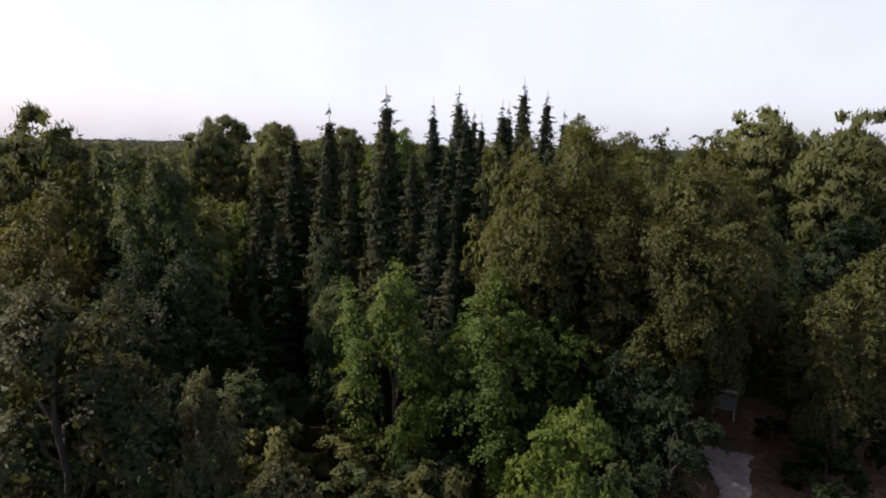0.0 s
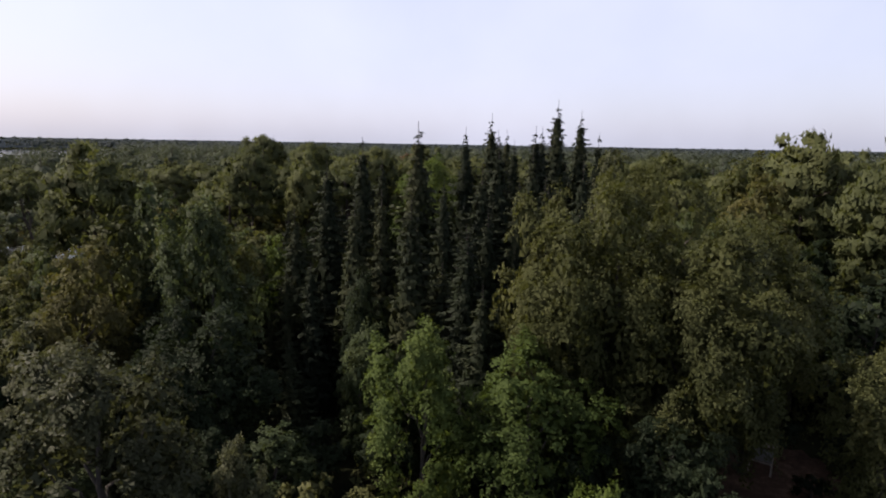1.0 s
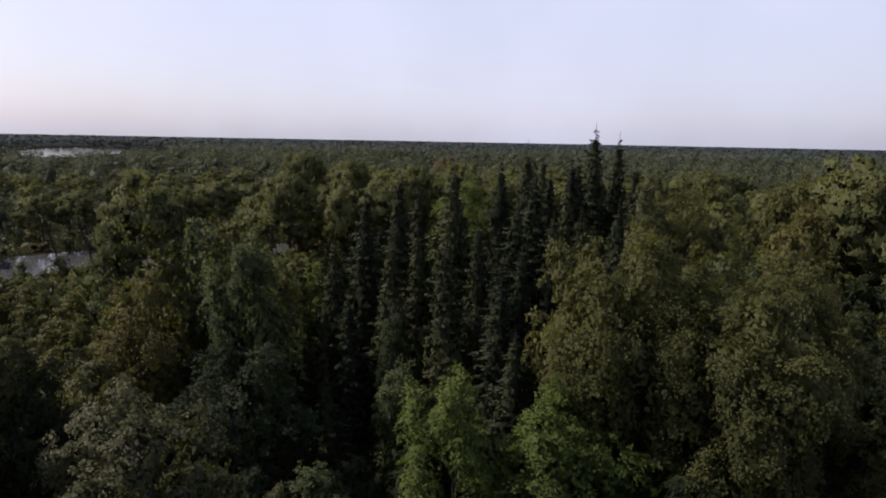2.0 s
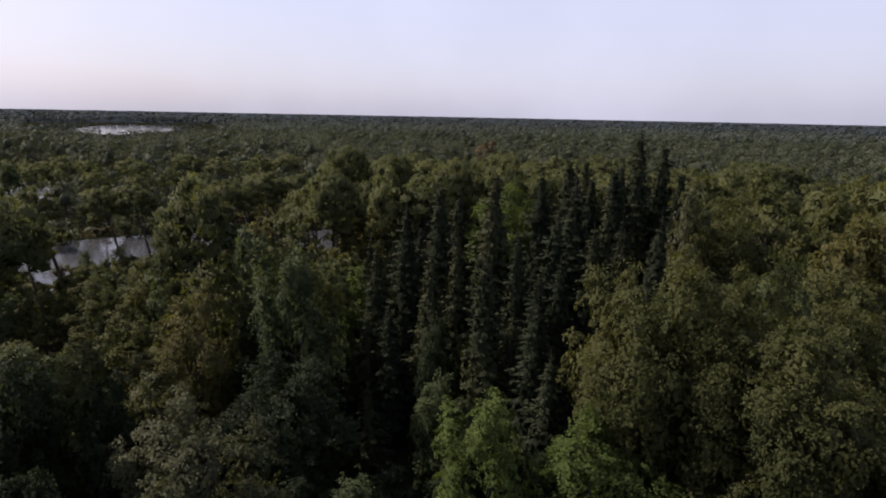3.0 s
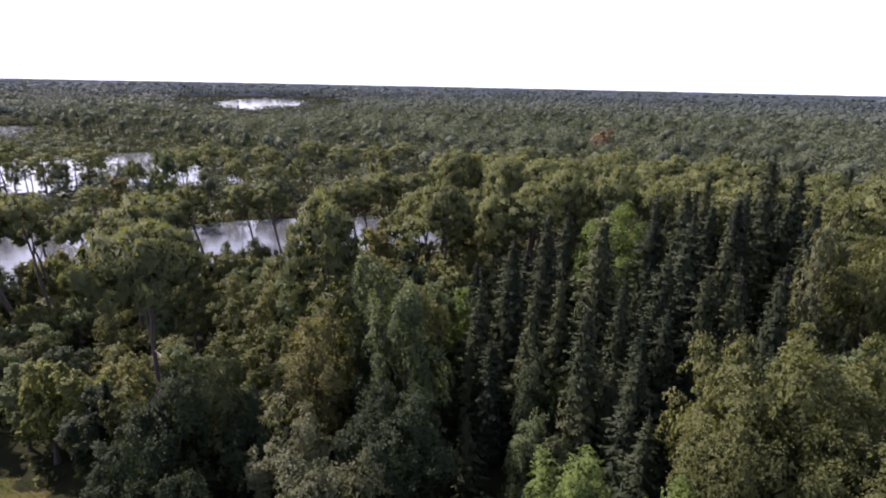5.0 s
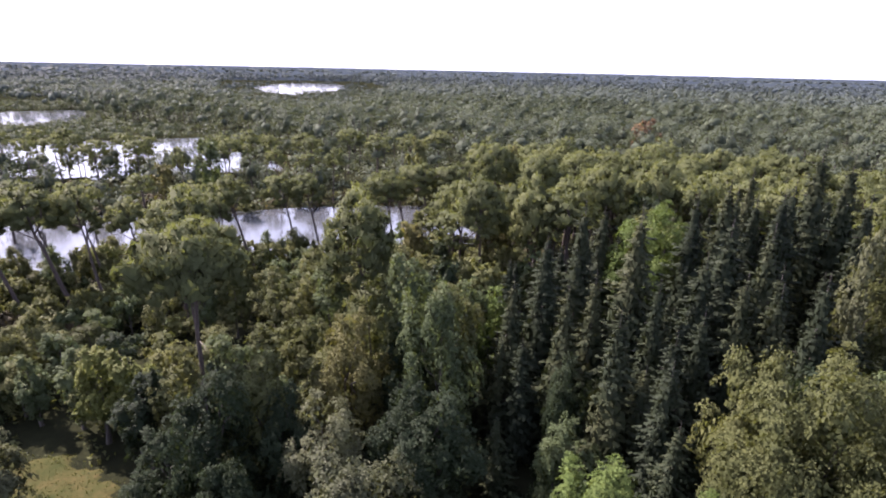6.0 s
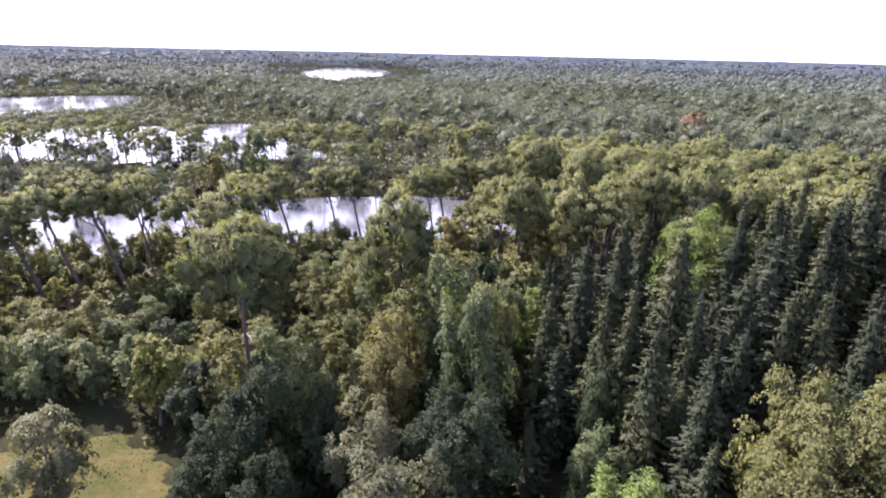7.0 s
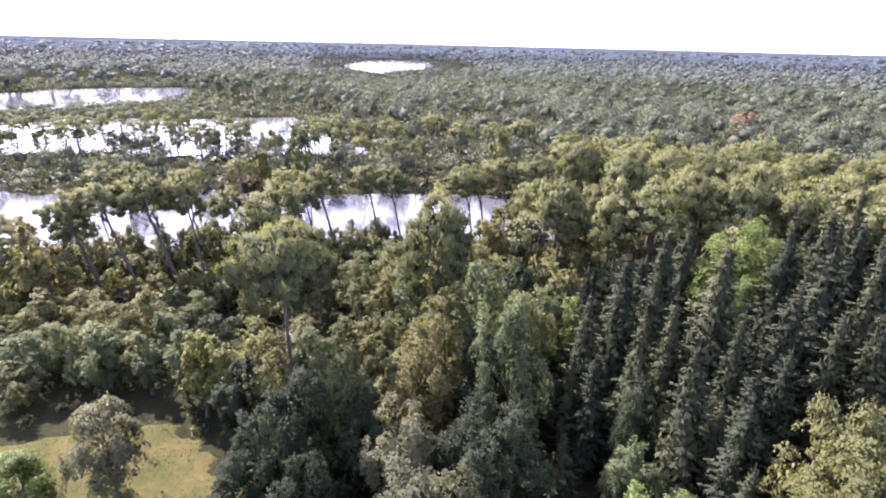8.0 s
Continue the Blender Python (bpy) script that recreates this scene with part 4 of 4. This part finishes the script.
def meadow_grass():
    r = np.random.default_rng(31)
    n = 12000
    x, y = r.uniform(-62, -32, n), r.uniform(-8, 22, n)
    ok = inside(x, y, MEADOW) + 1.0 * ripple(x, y, 1.3, 5.0) > -0.4
    x, y = x[ok], y[ok]
    tall = r.uniform(0.05, 0.16, len(x)) * (1 + 0.8 * ripple(x, y, 3.0, 7.0))
    up = np.stack([r.normal(size=len(x)) * 0.45, r.normal(size=len(x)) * 0.45, np.ones(len(x))], 1)
    p = np.stack([x, y, heights(x, y) + 0.06 + tall * 0.4], 1)
    made = leaves(r, p, r.normal(size=p.shape), tall, tall * 0.35 + 0.05, up, soft=np.tile([[0.0, 0.0, 1.0]], (len(p), 1)))
    tagged(new("meadow_grass", leaf_mesh("meadow_grass", made, LEAF["grass"])), "tufts of dry yellow-green grass in the clearing", "grass", "", "stuff")


meadow_grass()


# ---- far woods: uncountable crowns joined in one mesh a belt ----
def far_woods(near, far, spacing, cards, leaf, tint, seed, stems=True):
    r = np.random.default_rng(seed)
    n = int((far**2 - near**2) * math.radians(124) / 2 / spacing**2)
    a, d = np.radians(r.uniform(-45, 79, n)), np.sqrt(r.uniform(near**2, far**2, n))
    x, y = -np.sin(a) * d, np.cos(a) * d
    marsh, shore = inside(x, y, MARSH) > 0, inside(x, y, SOUTH_SHORE) > 0
    dry = (lake_depth(x, y) < -2) & (r.random(n) < np.where(shore, 0.9, 1.0))
    x, y, marsh, shore = x[dry], y[dry], marsh[dry], shore[dry]
    n = len(x)
    h, w = r.uniform(10, 18.5, n) + 2.0 * ripple(x, y, 30.0), r.uniform(7.0, 13.0, n) * (1 + max(spacing / 9.0 - 1, 0) * 0.5)
    low = shore | (marsh & (r.random(n) < np.where(np.hypot(x, y) < 165, 0.3, np.where(np.hypot(x, y) < 255, 0.7, 1.0))))
    h = np.where(shore, h * r.uniform(0.08, 0.4, n), np.where(low, h * r.uniform(0.12, 0.28, n), np.where(marsh, h * 0.72, h)))
    w = np.where(low, w * 0.8, np.where(marsh, w * 0.85, w * 1.1))
    deep = np.where(low | (lake_depth(x, y) > -28), 0.47, r.uniform(0.24, 0.42, n))
    reach = np.stack([w / 2, w / 2, deep * h], 1)
    mid = np.stack([x, y, h * (1 - deep)], 1)
    clumps = max(cards // 8, 2)  # tufts of each crown, some eight sprays in each
    a = unit(r.normal(size=(n, clumps, 3)) + [0, 0, 0.35])
    c = mid[:, None] + a * reach[:, None] * r.uniform(0.45, 0.9, (n, clumps, 1))
    v = unit(r.normal(size=(n, clumps, 8, 3)) + a[:, :, None] * 0.5 + [0, 0, 0.5])
    p = (c[:, :, None] + v * reach[:, None, None] * r.uniform(0.15, 0.42, (n, clumps, 8, 1))).reshape(-1, 3)
    way = (v * 0.55 + a[:, :, None] * 1.0 + [0, 0, 0.1 if stems else 0.4]).reshape(-1, 3)
    tot = len(p)
    made = leaves(r, p, way + r.normal(size=(tot, 3)) * 0.35, leaf * r.uniform(0.7, 1.3, tot), leaf * r.uniform(0.7, 1.1, tot), soft=way + r.normal(size=(tot, 3)) * 0.12)
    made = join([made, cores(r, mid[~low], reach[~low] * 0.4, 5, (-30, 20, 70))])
    tagged(new("far_woods", leaf_mesh("far_woods", made, LEAF[tint])), "dense distant canopy of mixed pine and broadleaf crowns, haze put into their colour", "woods", "", "stuff")
    if stems:
        three = np.arange(3) * 2.094
        ring = np.stack([np.cos(three), np.sin(three)], 1) * 0.17
        low = np.concatenate([np.stack([x, y], 1)[:, None] + ring, np.zeros((n, 3, 1))], 2)
        high = low * 1.0
        high[:, :, 2] = (h * 0.85)[:, None]
        verts = np.stack([low, high], 1).reshape(-1, 3)
        o = np.arange(n)[:, None, None] * 6
        quad = np.array([[0, 1, 4, 3], [1, 2, 5, 4], [2, 0, 3, 5]])[None]
        tagged(new("far_trunks", mesh_of("far_trunks", verts, (o + quad).reshape(-1, 4), BARK["pine"])), "bare dark trunks of distant pines", "trunks", "", "stuff")


# the outer belts wear bluer tints, haze painted into the crowns
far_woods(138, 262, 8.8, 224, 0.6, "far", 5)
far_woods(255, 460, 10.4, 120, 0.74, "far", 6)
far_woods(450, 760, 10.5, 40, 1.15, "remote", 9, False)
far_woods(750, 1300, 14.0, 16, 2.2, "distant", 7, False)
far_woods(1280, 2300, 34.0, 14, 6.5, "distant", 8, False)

# ---- the last woods up to the horizon ----
edge = np.geomspace(1270, 4900, 60)
tops = lambda x, y: 13.0 + 1.6 * ripple(x, y, 17.0, 1.0) + 1.3 * ripple(x, y, 60.0, 4.0) + 1.0 * ripple(x, y, 190.0, 2.0) - 14.0 * (np.hypot(x, y) < 1280)
# blue of the distant haze is mixed into the woods' own green
MAT_HORIZON_HAZED = soil("hazed_horizon_woods", [(0.3, (0.013, 0.018, 0.024)), (0.5, (0.019, 0.025, 0.031)), (0.7, (0.027, 0.033, 0.037))], 0.05, 0.006, 0.0)
tagged(disc_sheet("backdrop", edge, fan, MAT_HORIZON_HAZED, tops), "woods reaching to the flat horizon, coloured blue for haze", "woods", "", "structure")
